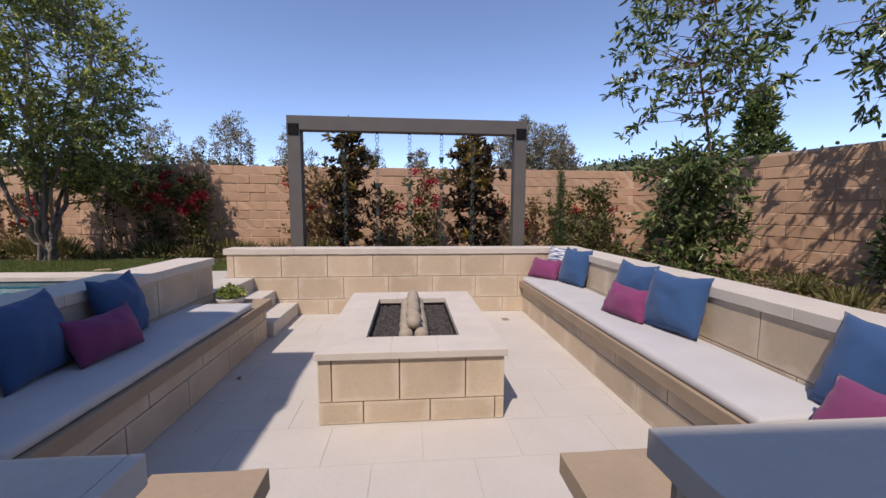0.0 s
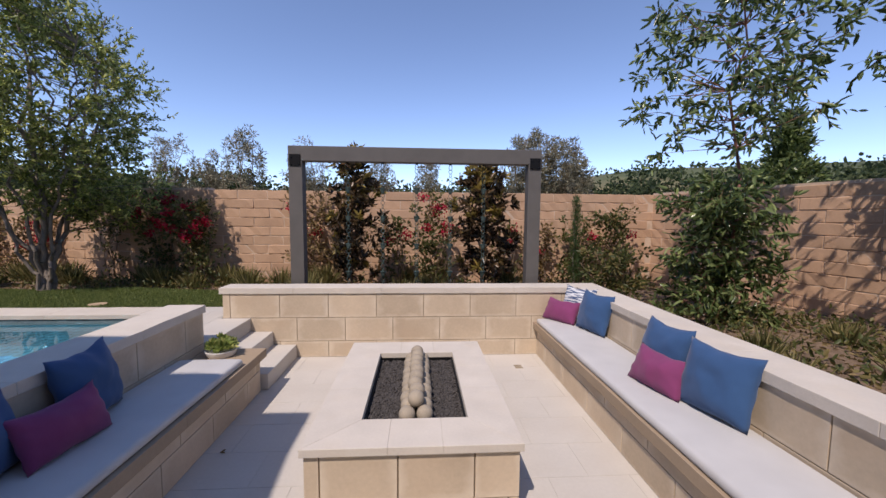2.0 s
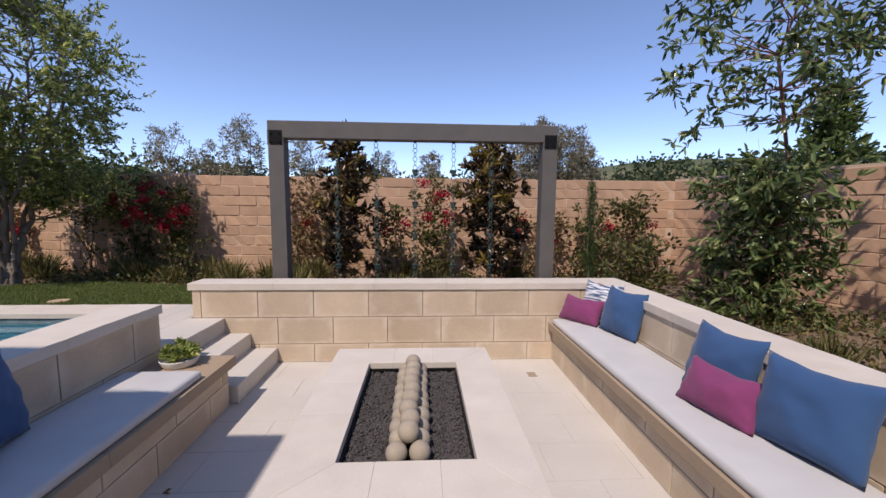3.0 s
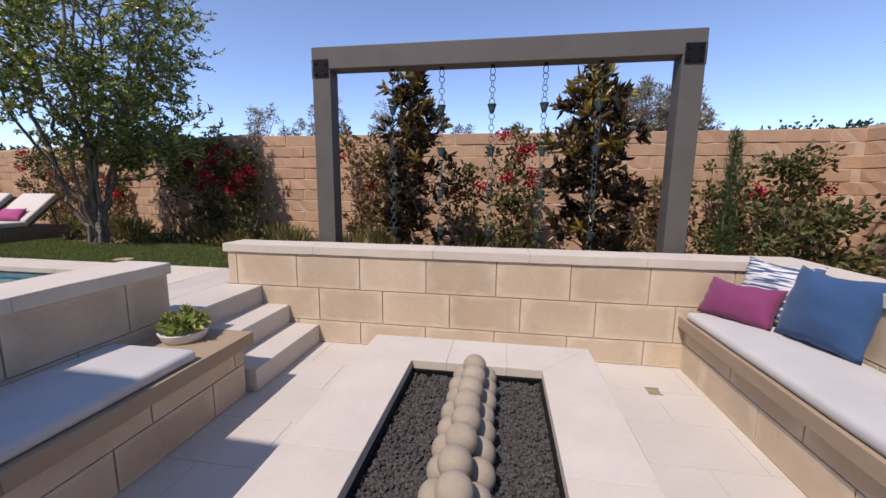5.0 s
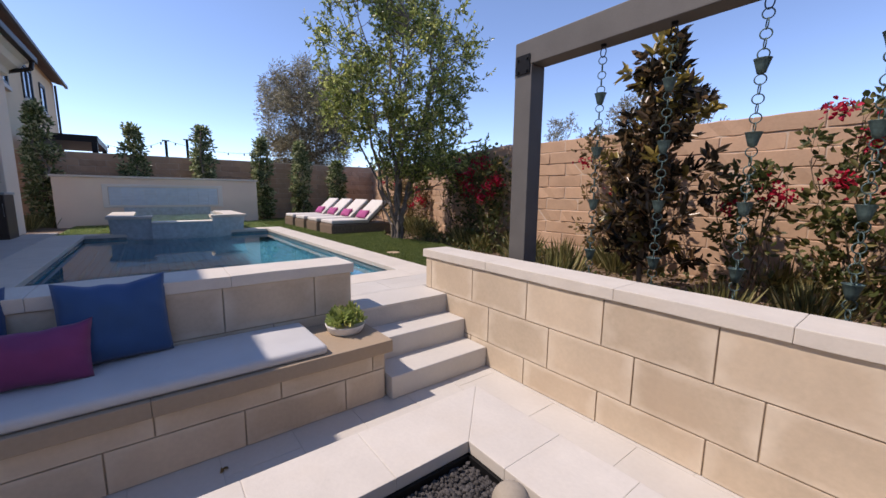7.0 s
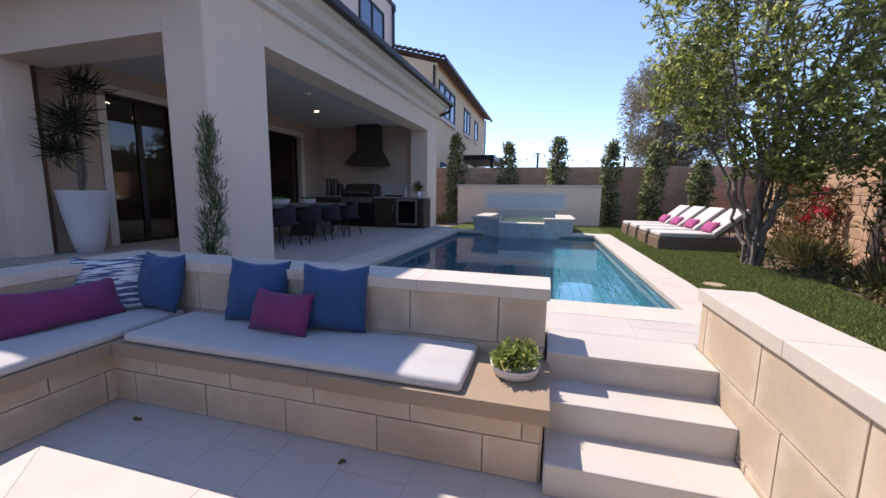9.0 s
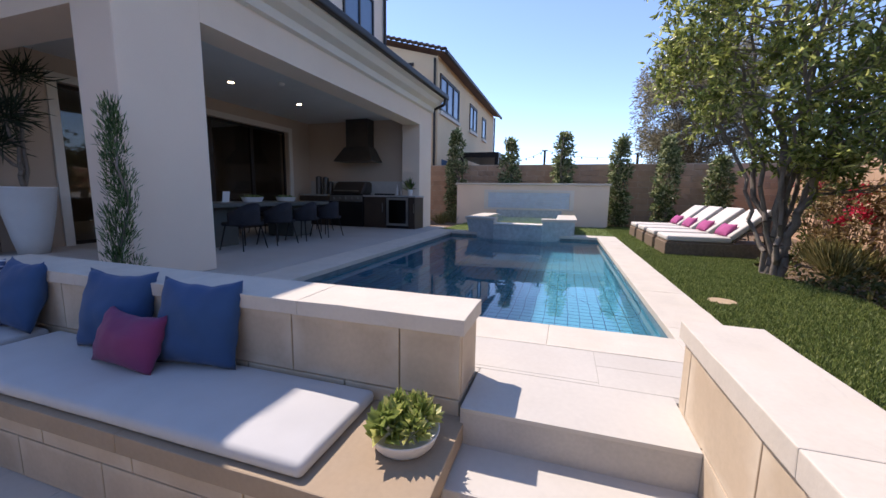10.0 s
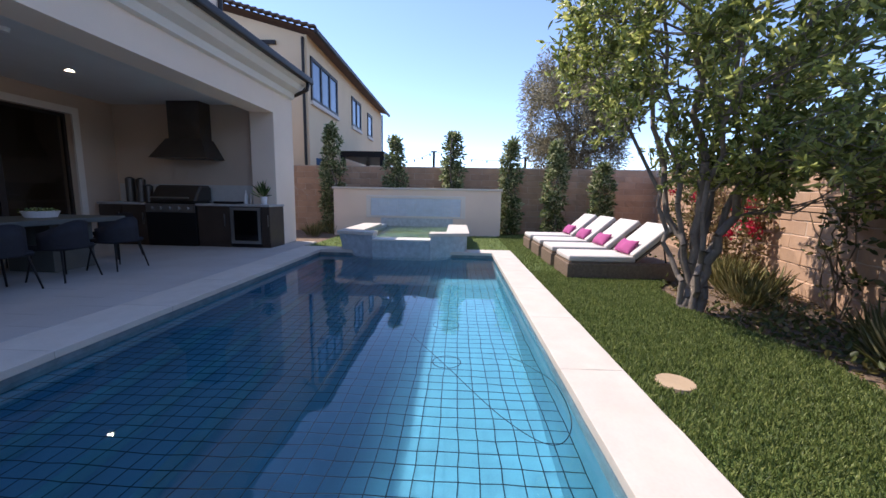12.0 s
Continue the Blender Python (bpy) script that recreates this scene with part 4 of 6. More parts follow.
# ---- the tree beside the pool ----
rng = np.random.default_rng(21)
T1 = (-6.66, 7.55, GROUND_Z)
stems = []
for k, (dx, dy, z, r) in enumerate(((-1.0, -0.5, 4.6, 0.075), (-0.35, 0.35, 5.4, 0.085), (0.30, -0.35, 5.6, 0.09), (0.95, 0.35, 5.0, 0.085), (0.55, 0.7, 4.4, 0.07), (-0.6, 0.75, 4.2, 0.06), (-0.9, -1.0, 3.3, 0.05), (0.1, 0.05, 5.7, 0.06), (1.1, -0.4, 4.3, 0.055), (-0.15, -0.7, 5.0, 0.06))):
    foot = (0.07 * math.cos(k * 0.9), 0.07 * math.sin(k * 0.9), -0.02)
    mid = (dx * 0.22, dy * 0.22, 0.9)
    stems.append((foot, mid, r * 0.68, r * 0.48))
    stems.append((mid, (dx * 0.62, dy * 0.62, 2.4), r * 0.48, r * 0.34))
    stems.append(((dx * 0.62, dy * 0.62, 2.4), (dx * 1.1, dy * 1.1, z), r * 0.34, 0.009))
cl = in_ellipsoid(rng, 268, (0.0, 0.0, 3.75), (1.66, 1.6, 2.3), 0.36)
cl += in_ellipsoid(rng, 24, (0.9, 0.2, 1.95), (0.95, 0.7, 0.5), 0.1)
cl += in_ellipsoid(rng, 24, (0.5, 1.15, 1.75), (0.85, 0.75, 0.75), 0.1)
cl += in_ellipsoid(rng, 14, (0.35, 0.1, 1.55), (0.35, 0.35, 0.4), 0.1)
plant("tree", "multi-stemmed evergreen tree with small leaves beside the lawn", "tree", T1, stems, cl, 96, (0.088, 0.034), L_TREE, M_BARK, 22, 0.24, 0.05, 0.6, sprays=8)

# ---- slender trees of the side bed ----
def slender_tree(at, label, height, seed, lean=(0, 0), low=True, dense=1.0):
    rg = np.random.default_rng(seed)
    top = (lean[0], lean[1], height)
    stems = [((0, 0, 0), top, 0.034, 0.009)]
    cl = []
    for z in np.linspace(2.55, height, int(15 * dense)):
        for _ in range(5):
            a = rg.uniform(0, 2 * math.pi)
            r = rg.uniform(0.25, 1.0) * (1.15 if z < height - 0.6 else 0.6)
            f = z / height
            cl.append((lean[0] * f + r * math.cos(a), lean[1] * f + r * math.sin(a), z + rg.uniform(-0.2, 0.25)))
    if low:
        for _ in range(105):
            a, r = rg.uniform(0, 2 * math.pi), rg.uniform(0.05, 0.62)
            cl.append((r * math.cos(a), r * math.sin(a), rg.uniform(0.1, 1.9)))
    return plant("tree", label, "tree", at, stems, cl, 35, (0.14, 0.046), L_DARK, M_BARK_RED, seed + 1, 0.21, 0.5, 0.7, twig=0.009, sprays=5)


slender_tree((4.35, 5.50, GROUND_Z), "slender young tree with drooping glossy leaves and a bushy foot", 4.7, 31, (0.1, 0.1))
slender_tree((6.0, 3.55, GROUND_Z), "slender young tree with drooping glossy leaves near the side wall", 5.0, 33, (0.1, 0.5), False)
slender_tree((5.5, 2.6, GROUND_Z), "dark leafy young tree in the side bed", 3.0, 36, (0, 0.1), True, 0.5)


# ---- pergola frame with rain chains ----
PGY0, PGY1 = 5.93, 6.09
pergola = thing("pergola_frame", "grey painted timber beam frame with black steel brackets", "pergola", (0.02, 6.01, 0))
for s in (-1, 1):
    post = part("post", bx(s * 1.72 - 0.095, s * 1.72 + 0.095, -0.09, 0.09, 0.40, 2.665, bevel=0.006), M_GREYWOOD, pergola)
    bm = bmesh.new()
    box(bm, s * 1.72 - 0.078, s * 1.72 + 0.078, -0.102, -0.094, 2.595, 2.755)
    box(bm, s * 1.819 - 0.003, s * 1.819 + 0.003, -0.085, 0.085, 2.58, 2.76)
    br = part("bracket", bm, M_BLACK, pergola, "black steel corner bracket")
    for bxx in (-0.05, 0.05):
        for bz in (2.62, 2.72):
            bm = bmesh.new()
            bmesh.ops.create_cone(bm, cap_ends=True, segments=6, radius1=0.011, radius2=0.011, depth=0.014)
            bmesh.ops.transform(bm, matrix=Matrix.Translation((s * 1.72 + bxx, -0.106, bz)) @ Matrix.Rotation(radians(90), 4, "X"), verts=bm.verts)
            part("bolt", bm, M_BLACK, br)
part("beam", bx(-1.817, 1.817, -0.092, 0.092, 2.667, 2.875, bevel=0.006), M_GREYWOOD, pergola)


def ring_mesh(R, r, mat_, seg=18, tubeseg=6, squash=1.0):
    sh = Shape()
    pts = [Vector((R * math.cos(2 * math.pi * i / seg), 0, R * squash * math.sin(2 * math.pi * i / seg))) for i in range(seg + 1)]
    sh.path(pts, r, r, tubeseg)
    me = bpy.data.meshes.new("link")
    me.from_pydata(sh.v, [], sh.f)
    me.materials.append(mat_)
    me.polygons.foreach_set("use_smooth", [True] * len(me.polygons))
    return me


LINK = ring_mesh(0.0285, 0.0036, M_GREENCUP)
LINK_SMALL = ring_mesh(0.022, 0.004, M_BLACK, squash=1.7)
bm = bmesh.new()
prof = ((0.010, 0.0), (0.022, 0.004), (0.030, 0.035), (0.043, 0.080), (0.046, 0.083), (0.041, 0.079), (0.027, 0.036), (0.015, 0.012))
rings = [[bm.verts.new((r * math.cos(2 * math.pi * i / 16), r * math.sin(2 * math.pi * i / 16), z)) for i in range(16)] for r, z in prof]
for a, b in zip(rings, rings[1:]):
    for i in range(16):
        bm.faces.new((a[i], a[(i + 1) % 16], b[(i + 1) % 16], b[i]))
CUP = mesh_of(bm, "cup", M_GREENCUP, True)


def rain_chain(x, low):
    ch = thing("rain_chain", "verdigris copper rain chain of rings and small cups", "rain chain", (x, 6.01, 2.667), "rain chains")
    bm = bmesh.new()
    tube(bm, (0, 0, 0.0), (0, 0, -0.02), 0.022, 0.018, 10)
    part("mount", bm, M_BLACK, ch, "black hook plate")
    ob = piece("link", LINK_SMALL, ch, (0, 0, -0.055))
    z, k = -0.115, 0
    while z > low:
        for j in range(6 if k else 5):
            ob = piece("link", LINK, ch, (0, 0, z))
            ob.rotation_euler = (0, 0, radians(90 * (j % 2) + 25))
            z -= 0.054
        k = 1
        piece("cup", CUP, ch, (0, 0, z - 0.055))
        z -= 0.085
    return ch


for i, x in enumerate((-0.985, -0.485, 0.01, 0.505, 1.0)):
    rain_chain(x, -1.70)

# ---- shrubs in the bed behind the patio ----
L_MAG_NEW = leafy("bronze_young_leaves", (0.26, 0.20, 0.05), (0.62, 0.46, 0.13), 0.3, dark=0.5)


def magnolia(at, seed, height, wide):
    """Tiers of branches that end in whorls of large leaves; the young whorls at the top are bronze."""
    rg = np.random.default_rng(seed)
    th = thing("magnolia_shrub", "upright magnolia shrub with glossy dark and bronze leaves", "shrub", at)
    sh = Shape()
    axis = bent((0, 0, 0), (0.05, 0.02, height), rg, 0.025, 8)
    sh.path(axis, 0.030, 0.008, 8)
    tips = [(axis[-1], axis[-1] - axis[-2])]
    for k in range(40):
        f = 0.10 + 0.88 * (k + 0.5) / 40
        root = axis[min(7, int(f * 8))].lerp(axis[min(8, int(f * 8) + 1)], f * 8 % 1)
        a = 2.4 * k + rg.uniform(-0.4, 0.4)
        reach = wide * (1.0 if f < 0.55 else 1.0 - 1.45 * (f - 0.55)) * rg.uniform(0.55, 1.12)
        end = root + Vector((reach * math.cos(a), 0.85 * reach * math.sin(a), reach * rg.uniform(0.25, 0.75)))
        limb = bent(root, end, rg, 0.03, 4)
        sh.path(limb, 0.010, 0.004, 5)
        tips.append((limb[-1], limb[-1] - limb[-2]))
        for j in (1, 2, 3):
            for _ in range(2 if j > 1 else 1):
                side = Vector(rg.normal(size=3)) * 0.09 + Vector((0, 0, 0.06))
                sh.tube(limb[j], limb[j] + side, 0.004, 0.003, 4)
                tips.append((limb[j] + side, side))
    sh.make("trunk", M_TWIG, th)
    old, new_ = ([], []), ([], [])
    for p, d in tips:
        d = np.array(d.normalized())
        m = int(rg.integers(9, 14))
        young = rg.uniform() < 0.10 + 0.75 * max(0.0, p.z / height - 0.45)
        out = rg.normal(size=(m, 3))
        out -= (out @ d)[:, None] * d
        out /= np.maximum(np.linalg.norm(out, axis=1, keepdims=True), 1e-6)
        lot = new_ if young else old
        lot[0].append(np.array(p) + rg.normal(size=(m, 3)) * 0.016 - d * rg.uniform(0, 0.07, m)[:, None])
        lot[1].append(out * rg.uniform(0.6, 1.2, m)[:, None] + d * 0.55 + np.array([0, 0, 0.12]))
    leaf_mesh("crown", np.concatenate(old[0]), np.concatenate(old[1]), 0.135, 0.052, L_MAG, rg, parent=th)
    leaf_mesh("young_leaves", np.concatenate(new_[0]), np.concatenate(new_[1]), 0.13, 0.05, L_MAG_NEW, rg, parent=th, label="bronze young leaves")
    return th


magnolia((-1.17, 7.35, GROUND_Z), 41, 2.48, 0.54)
magnolia((1.15, 7.0, GROUND_Z), 43, 2.32, 0.58)


def vine(at, label, height, wide, seed, n=50, per=16, reds=5, leafm=None, depth=0.16, size=(0.085, 0.05), lean=0.0):
    """A climber on a wall: stems that rise and fan out, leaf clumps, flower clusters near the top."""
    rg = np.random.default_rng(seed)
    stems = [((0.03 * i, 0, 0), (rg.uniform(-wide, wide) * 0.8 + lean, rg.uniform(-depth, depth), height * rg.uniform(0.6, 1.0)), 0.011, 0.004) for i in range(6)]
    cl = [(rg.uniform(-wide, wide) * rg.uniform(0.4, 1.0) + lean * 0.5, rg.uniform(-depth, depth), height * rg.uniform(0.05, 1.0) ** 0.8) for _ in range(n)]
    fl = [(rg.uniform(-wide, wide) * 0.9 + lean * 0.7, -depth * rg.uniform(0.3, 1), height * rg.uniform(0.55, 1.0)) for _ in range(reds)]
    return plant("climbing_shrub", label, "shrub", at, stems, cl, per, size, leafm or L_BOUG, M_TWIG, seed + 1, 0.12, 0.25, twig=0.005,
                 flowers=(fl, 42, 0.05, L_RED) if reds else None, crown_name="leaves")


RED = "climbing bougainvillea with crimson flowers on the garden wall"
DRY = "sparse dry-leaved climber on wires against the garden wall"
vine((0.35, 8.0, GROUND_Z), RED, 1.85, 0.55, 51, 60, 16, 9, lean=-0.1)
vine((-0.45, 8.05, GROUND_Z), RED, 1.35, 0.42, 53, 36, 14, 3)
vine((-4.5, 8.3, GROUND_Z), RED, 1.7, 0.6, 55, 90, 16, 13, depth=0.22)
vine((-5.5, 8.78, GROUND_Z), RED, 1.9, 0.5, 57, 46, 14, 8)
vine((-2.3, 8.5, GROUND_Z), DRY, 1.95, 0.42, 59, 46, 13, 2, leafm=L_DRY)
vine((-1.75, 8.45, GROUND_Z), DRY, 1.8, 0.4, 61, 40, 13, 0, leafm=L_DRY)
vine((1.85, 8.4, GROUND_Z), RED, 1.25, 0.35, 63, 26, 12, 2)
vine((2.55, 8.4, GROUND_Z), DRY, 1.25, 0.45, 65, 44, 13, 1, leafm=L_DRY)
vine((3.4, 8.35, GROUND_Z), DRY, 1.45, 0.45, 67, 46, 13, 0)
vine((4.1, 8.2, GROUND_Z), DRY, 1.6, 0.55, 69, 76, 14, 2)
vine((3.3, 6.6, GROUND_Z), "leafy green shrub behind the low wall", 0.9, 0.6, 71, 70, 15, 0, depth=0.4)
vine((-8.7, 9.5, GROUND_Z), RED, 1.3, 0.6, 73, 60, 13, 6, leafm=L_DRY, depth=0.25)
vine((-10.2, 9.9, GROUND_Z), DRY, 1.6, 0.6, 75, 60, 13, 2, leafm=L_DRY)
vine((-11.4, 10.2, GROUND_Z), "reddish climber on the garden wall behind the loungers", 1.9, 0.8, 77, 80, 15, 2)
vine((-6.7, 9.1, GROUND_Z), DRY, 1.75, 0.35, 79, 22, 12, 0)
vine((5.9, 3.9, GROUND_Z), "dark leafy shrub against the side wall", 1.5, 0.35, 81, 50, 16, 0, leafm=L_DARK, depth=0.3)


def cypress(at, label, height, radius, seed):
    rg = np.random.default_rng(seed)
    cl = []
    for z in np.linspace(0.08, height, int(height * 34)):
        r = radius * min(1, 5 * z / height + 0.4) * (1 - z / height) ** 0.55
        a = rg.uniform(0, 2 * math.pi)
        cl.append((0.7 * r * math.cos(a), 0.7 * r * math.sin(a), z))
    return plant("cypress", label, "shrub", at, [((0, 0, 0), (0, 0, height), 0.02, 0.004)], cl, 42, (0.075, 0.007), L_CYP, M_BARK, seed, 0.09, -0.9, 0.6, twig=0.004)


cypress((3.30, 8.1, GROUND_Z), "narrow young cypress against the garden wall", 1.82, 0.09, 91)
cypress((-3.05, 0.95, DECK - 0.02), "narrow green cypress at the corner pier of the portico", 1.72, 0.14, 93)

# climbers along the end wall
for i, (y, top) in enumerate(((0.92, 3.80), (2.92, 3.45), (4.74, 3.68), (6.55, 3.45), (7.95, 3.38), (9.4, 2.75))):
    rg = np.random.default_rng(200 + i)
    h = top - GROUND_Z
    cl = []
    while len(cl) < 150:
        z = rg.uniform(0.1, h)
        w = 0.33 * (1 - 0.65 * max(0, z / h - 0.7) / 0.3)
        a, r = rg.uniform(0, 2 * math.pi), w * math.sqrt(rg.uniform(0, 1))
        cl.append((0.7 * r * math.cos(a), r * math.sin(a), z))
    plant("column_shrub", "columnar evergreen shrub with pale glossy leaves before the end wall", "shrub", (FWX + 0.55, y, GROUND_Z),
          [((0, 0, 0), (0, 0, h), 0.03, 0.008)], cl, 22, (0.12, 0.055), L_PALE, M_BARK, 210 + i, 0.12, 0.2, twig=0.006, group="shrubs along the end wall")

# ---- pillows ----
def pillow_mesh(name, w, h, thick, material, seed, corner=0.035):
    """A filled pillow standing on its lower edge: pinched corners, soft creases."""
    bm = bmesh.new()
    n = 20
    rnd_ = random.Random(seed)
    off = Vector((rnd_.random() * 30, rnd_.random() * 30, 0))
    grid = {}
    for side in (-1, 1):
        for i in range(n + 1):
            for j in range(n + 1):
                u, v = 2 * i / n - 1, 2 * j / n - 1
                if side == 1 and (i in (0, n) or j in (0, n)):
                    grid[side, i, j] = grid[-1, i, j]
                    continue
                puff = ((1 - u * u) * (1 - v * v)) ** 0.5
                inx = 1 - corner * (1 - v * v) * 1.3
                inz = 1 - corner * (1 - u * u) * 1.5
                p = Vector((u * w / 2 * inx, side * thick / 2 * puff, h / 2 + v * h / 2 * inz))
                c = noise.noise(Vector((p.x * 7, p.z * 7, side * 3)) + off) * 0.020 * puff + noise.noise(Vector((p.x * 19, p.z * 13, side * 5)) + off) * 0.007 * puff
                edge = max(abs(u), abs(v))
                c += 0.014 * math.sin(11 * (u + v) + off.x) * max(0, edge - 0.6)
                p.y += c
                p.z -= (0.028 * max(0, v) + 0.012 * noise.noise(Vector((u * 2.5, v, 7)) + off)) * (1 - u * u)
                grid[side, i, j] = bm.verts.new(p)
    for side in (-1, 1):
        for i in range(n):
            for j in range(n):
                q = [grid[side, i, j], grid[side, i + 1, j], grid[side, i + 1, j + 1], grid[side, i, j + 1]]
                bm.faces.new(q if side == -1 else q[::-1])
    return mesh_of(bm, name, material, True)


M_STRIPE = bpy.data.materials.new("navy_white_striped_fabric")
M_STRIPE.use_nodes = True
_n, _l = M_STRIPE.node_tree.nodes, M_STRIPE.node_tree.links
_tc = _n.new("ShaderNodeTexCoord")
_mp = _n.new("ShaderNodeMapping")
_mp.inputs["Scale"].default_value = (2.6, 2.6, 30)
_l.new(_tc.outputs["Object"], _mp.inputs[0])
_nz = _n.new("ShaderNodeTexNoise")
_nz.inputs["Scale"].default_value, _nz.inputs["Detail"].default_value = 2.2, 1
_l.new(_mp.outputs[0], _nz.inputs["Vector"])
_rp = _n.new("ShaderNodeValToRGB")
_rp.color_ramp.elements[0].position, _rp.color_ramp.elements[0].color = 0.47, (0.06, 0.10, 0.20, 1)
_rp.color_ramp.elements[1].position, _rp.color_ramp.elements[1].color = 0.53, (0.66, 0.68, 0.70, 1)
_l.new(_nz.outputs["Fac"], _rp.inputs[0])
_l.new(_rp.outputs[0], _n["Principled BSDF"].inputs["Base Color"])
_n["Principled BSDF"].inputs["Roughness"].default_value = 0.95

PILLOWS = {"blue": (0.51, 0.49, 0.215, M_BLUE, "square blue fabric throw pillow"),
           "pink": (0.51, 0.32, 0.19, M_PINK, "oblong magenta fabric throw pillow"),
           "stripe": (0.48, 0.48, 0.15, M_STRIPE, "square navy and white striped throw pillow")}


def pillow(kind, x, y, turn, tilt, seed, where, z=None, roll=0):
    """turn: the way its face looks, in degrees round z (0: -y); tilt: how far it leans back."""
    w, h, t, m, label = PILLOWS[kind]
    if kind == "pink" and seed > 90:
        w = 0.72
    ob = new("throw_pillow", pillow_mesh("throw_pillow", w, h, t, m, seed))
    ob.matrix_world = Matrix.Translation((x, y, (SZ1 + CT + 0.012) if z is None else z)) @ Matrix.Rotation(radians(turn), 4, "Z") @ Matrix.Rotation(radians(-tilt), 4, "X") @ Matrix.Rotation(radians(roll), 4, "Y")
    tagged(ob, label + " " + where, "pillow", "throw pillows")


W1, W2 = "on the garden-side bench", "on the pool-side bench"
pillow("pink", 1.86, 5.16, -58, 30, 1, W1)
pillow("stripe", 2.06, 5.12, -62, 18, 2, W1)
pillow("blue", 2.08, 4.70, -76, 16, 3, W1)
pillow("blue", 2.08, 3.42, -84, 16, 4, W1)
pillow("pink", 1.90, 3.20, -78, 26, 5, W1)
pillow("blue", 2.05, 2.78, -76, 15, 6, W1)
pillow("blue", 2.07, 1.44, -84, 22, 7, W1)
pillow("pink", 1.76, 1.19, -80, 42, 8, W1)
pillow("blue", -2.08, 2.96, 98, 13, 9, W2)
pillow("blue", -2.08, 2.28, 97, 16, 10, W2)
pillow("pink", -1.93, 2.60, 86, 22, 11, W2)
pillow("blue", -2.09, 1.27, 84, 15, 12, W2)
pillow("stripe", -1.93, 1.02, 140, 16, 13, "in the corner")
pillow("pink", -1.62, 1.06, 172, 20, 91, "on the short bench")

# ---- fire pit filling ----
rng = np.random.default_rng(77)
lava_v, lava_f = [], []
ico = bmesh.new()
bmesh.ops.create_icosphere(ico, subdivisions=1, radius=1)
ico_v = np.array([v.co for v in ico.verts])
ico.verts.index_update()
ico_f = [tuple(v.index for v in f.verts) for f in ico.faces]
ico.free()
for i in range(7000):
    c = np.array([rng.uniform(OX0 + 0.012, OX1 - 0.012), rng.uniform(OY0 + 0.012, OY1 - 0.012), 0.442 + rng.uniform(-0.006, 0.008)])
    s = rng.uniform(0.006, 0.0115) * rng.uniform(0.7, 1.3, 3)
    pts = c + ico_v * s * rng.uniform(0.7, 1.25, (len(ico_v), 1))
    k = len(lava_v)
    lava_v += [tuple(p) for p in pts]
    lava_f += [tuple(a + k for a in f) for f in ico_f]
me = bpy.data.meshes.new("lava_rock")
me.from_pydata(lava_v, [], lava_f)
me.materials.append(M_LAVA)
lava = new("lava_rock", me)
lava.location = (0.022, 3.49, 0)
tagged(lava, "bed of small black lava rock in the fire pit", "lava rock", kind="stuff")
part("pan", bx(OX0, OX1, OY0, OY1, 0.31, 0.437), M_LAVA, firepit, "black gravel pan")
ball = bmesh.new()
bmesh.ops.create_uvsphere(ball, u_segments=28, v_segments=18, radius=0.059)
BALL = mesh_of(ball, "fire_ball", M_BALL, True)
for row_x, row_z, cnt, y0 in ((-0.060, 0.503, 10, -0.54), (0.060, 0.503, 10, -0.54), (0.0, 0.594, 9, -0.485)):
    for i in range(cnt):
        b = new("fire_ball", BALL)
        b.location = (0.035 + row_x + 0.004 * rng.normal(), 3.50 + y0 + 0.1175 * i + 0.003 * rng.normal(), row_z)
        b.rotation_euler = tuple(rng.uniform(0, 6, 3))
        tagged(b, "round tan ceramic fire ball stacked in the fire pit", "fire ball", "fire balls")

# ---- succulent bowl ----
bowl = thing("succulent_bowl", "low white ceramic bowl of green succulents on the bench end", "potted plant", (-1.96, 4.285, SZ1))
bm = bmesh.new()
prof = ((0.0, 0.0), (0.115, 0.0), (0.132, 0.02), (0.148, 0.062), (0.15, 0.07), (0.143, 0.07), (0.128, 0.045), (0.0, 0.045))
rings = [[bm.verts.new((r * math.cos(2 * math.pi * i / 36), r * math.sin(2 * math.pi * i / 36), z)) for i in range(36)] for r, z in prof if r > 0]
for a, b in zip(rings, rings[1:]):
    for i in range(36):
        bm.faces.new((a[i], a[(i + 1) % 36], b[(i + 1) % 36], b[i]))
bm.faces.new(rings[0][::-1])
bm.faces.new(rings[-1])
part("bowl", bm, M_WHITE, bowl, "white ceramic bowl", True)
rng = np.random.default_rng(8)
for k, (x, y, r, h) in enumerate(((0.055, -0.045, 0.075, 0.06), (-0.055, -0.05, 0.06, 0.09), (-0.03, 0.065, 0.07, 0.10), (0.06, 0.06, 0.06, 0.085), (-0.09, 0.01, 0.05, 0.09), (0.0, 0.0, 0.055, 0.085))):
    base, ways = [], []
    for ring in range(5):
        m = 6 + 3 * ring
        for i in range(m):
            a = 2 * math.pi * (i + 0.5 * ring) / m
            el = radians(75 - 15 * ring)
            base.append((x + 0.008 * ring * math.cos(a), y + 0.008 * ring * math.sin(a), 0.05 + h * (1 - ring * 0.12)))
            ways.append((math.cos(a) * math.cos(el), math.sin(a) * math.cos(el), math.sin(el)))
    leaf_mesh("rosette", np.array(base), np.array(ways), r * (1.25 if k == 0 else 1.0), r * (0.75 if k == 0 else 0.48), L_SUCC, rng, fold=0.35, parent=bowl)

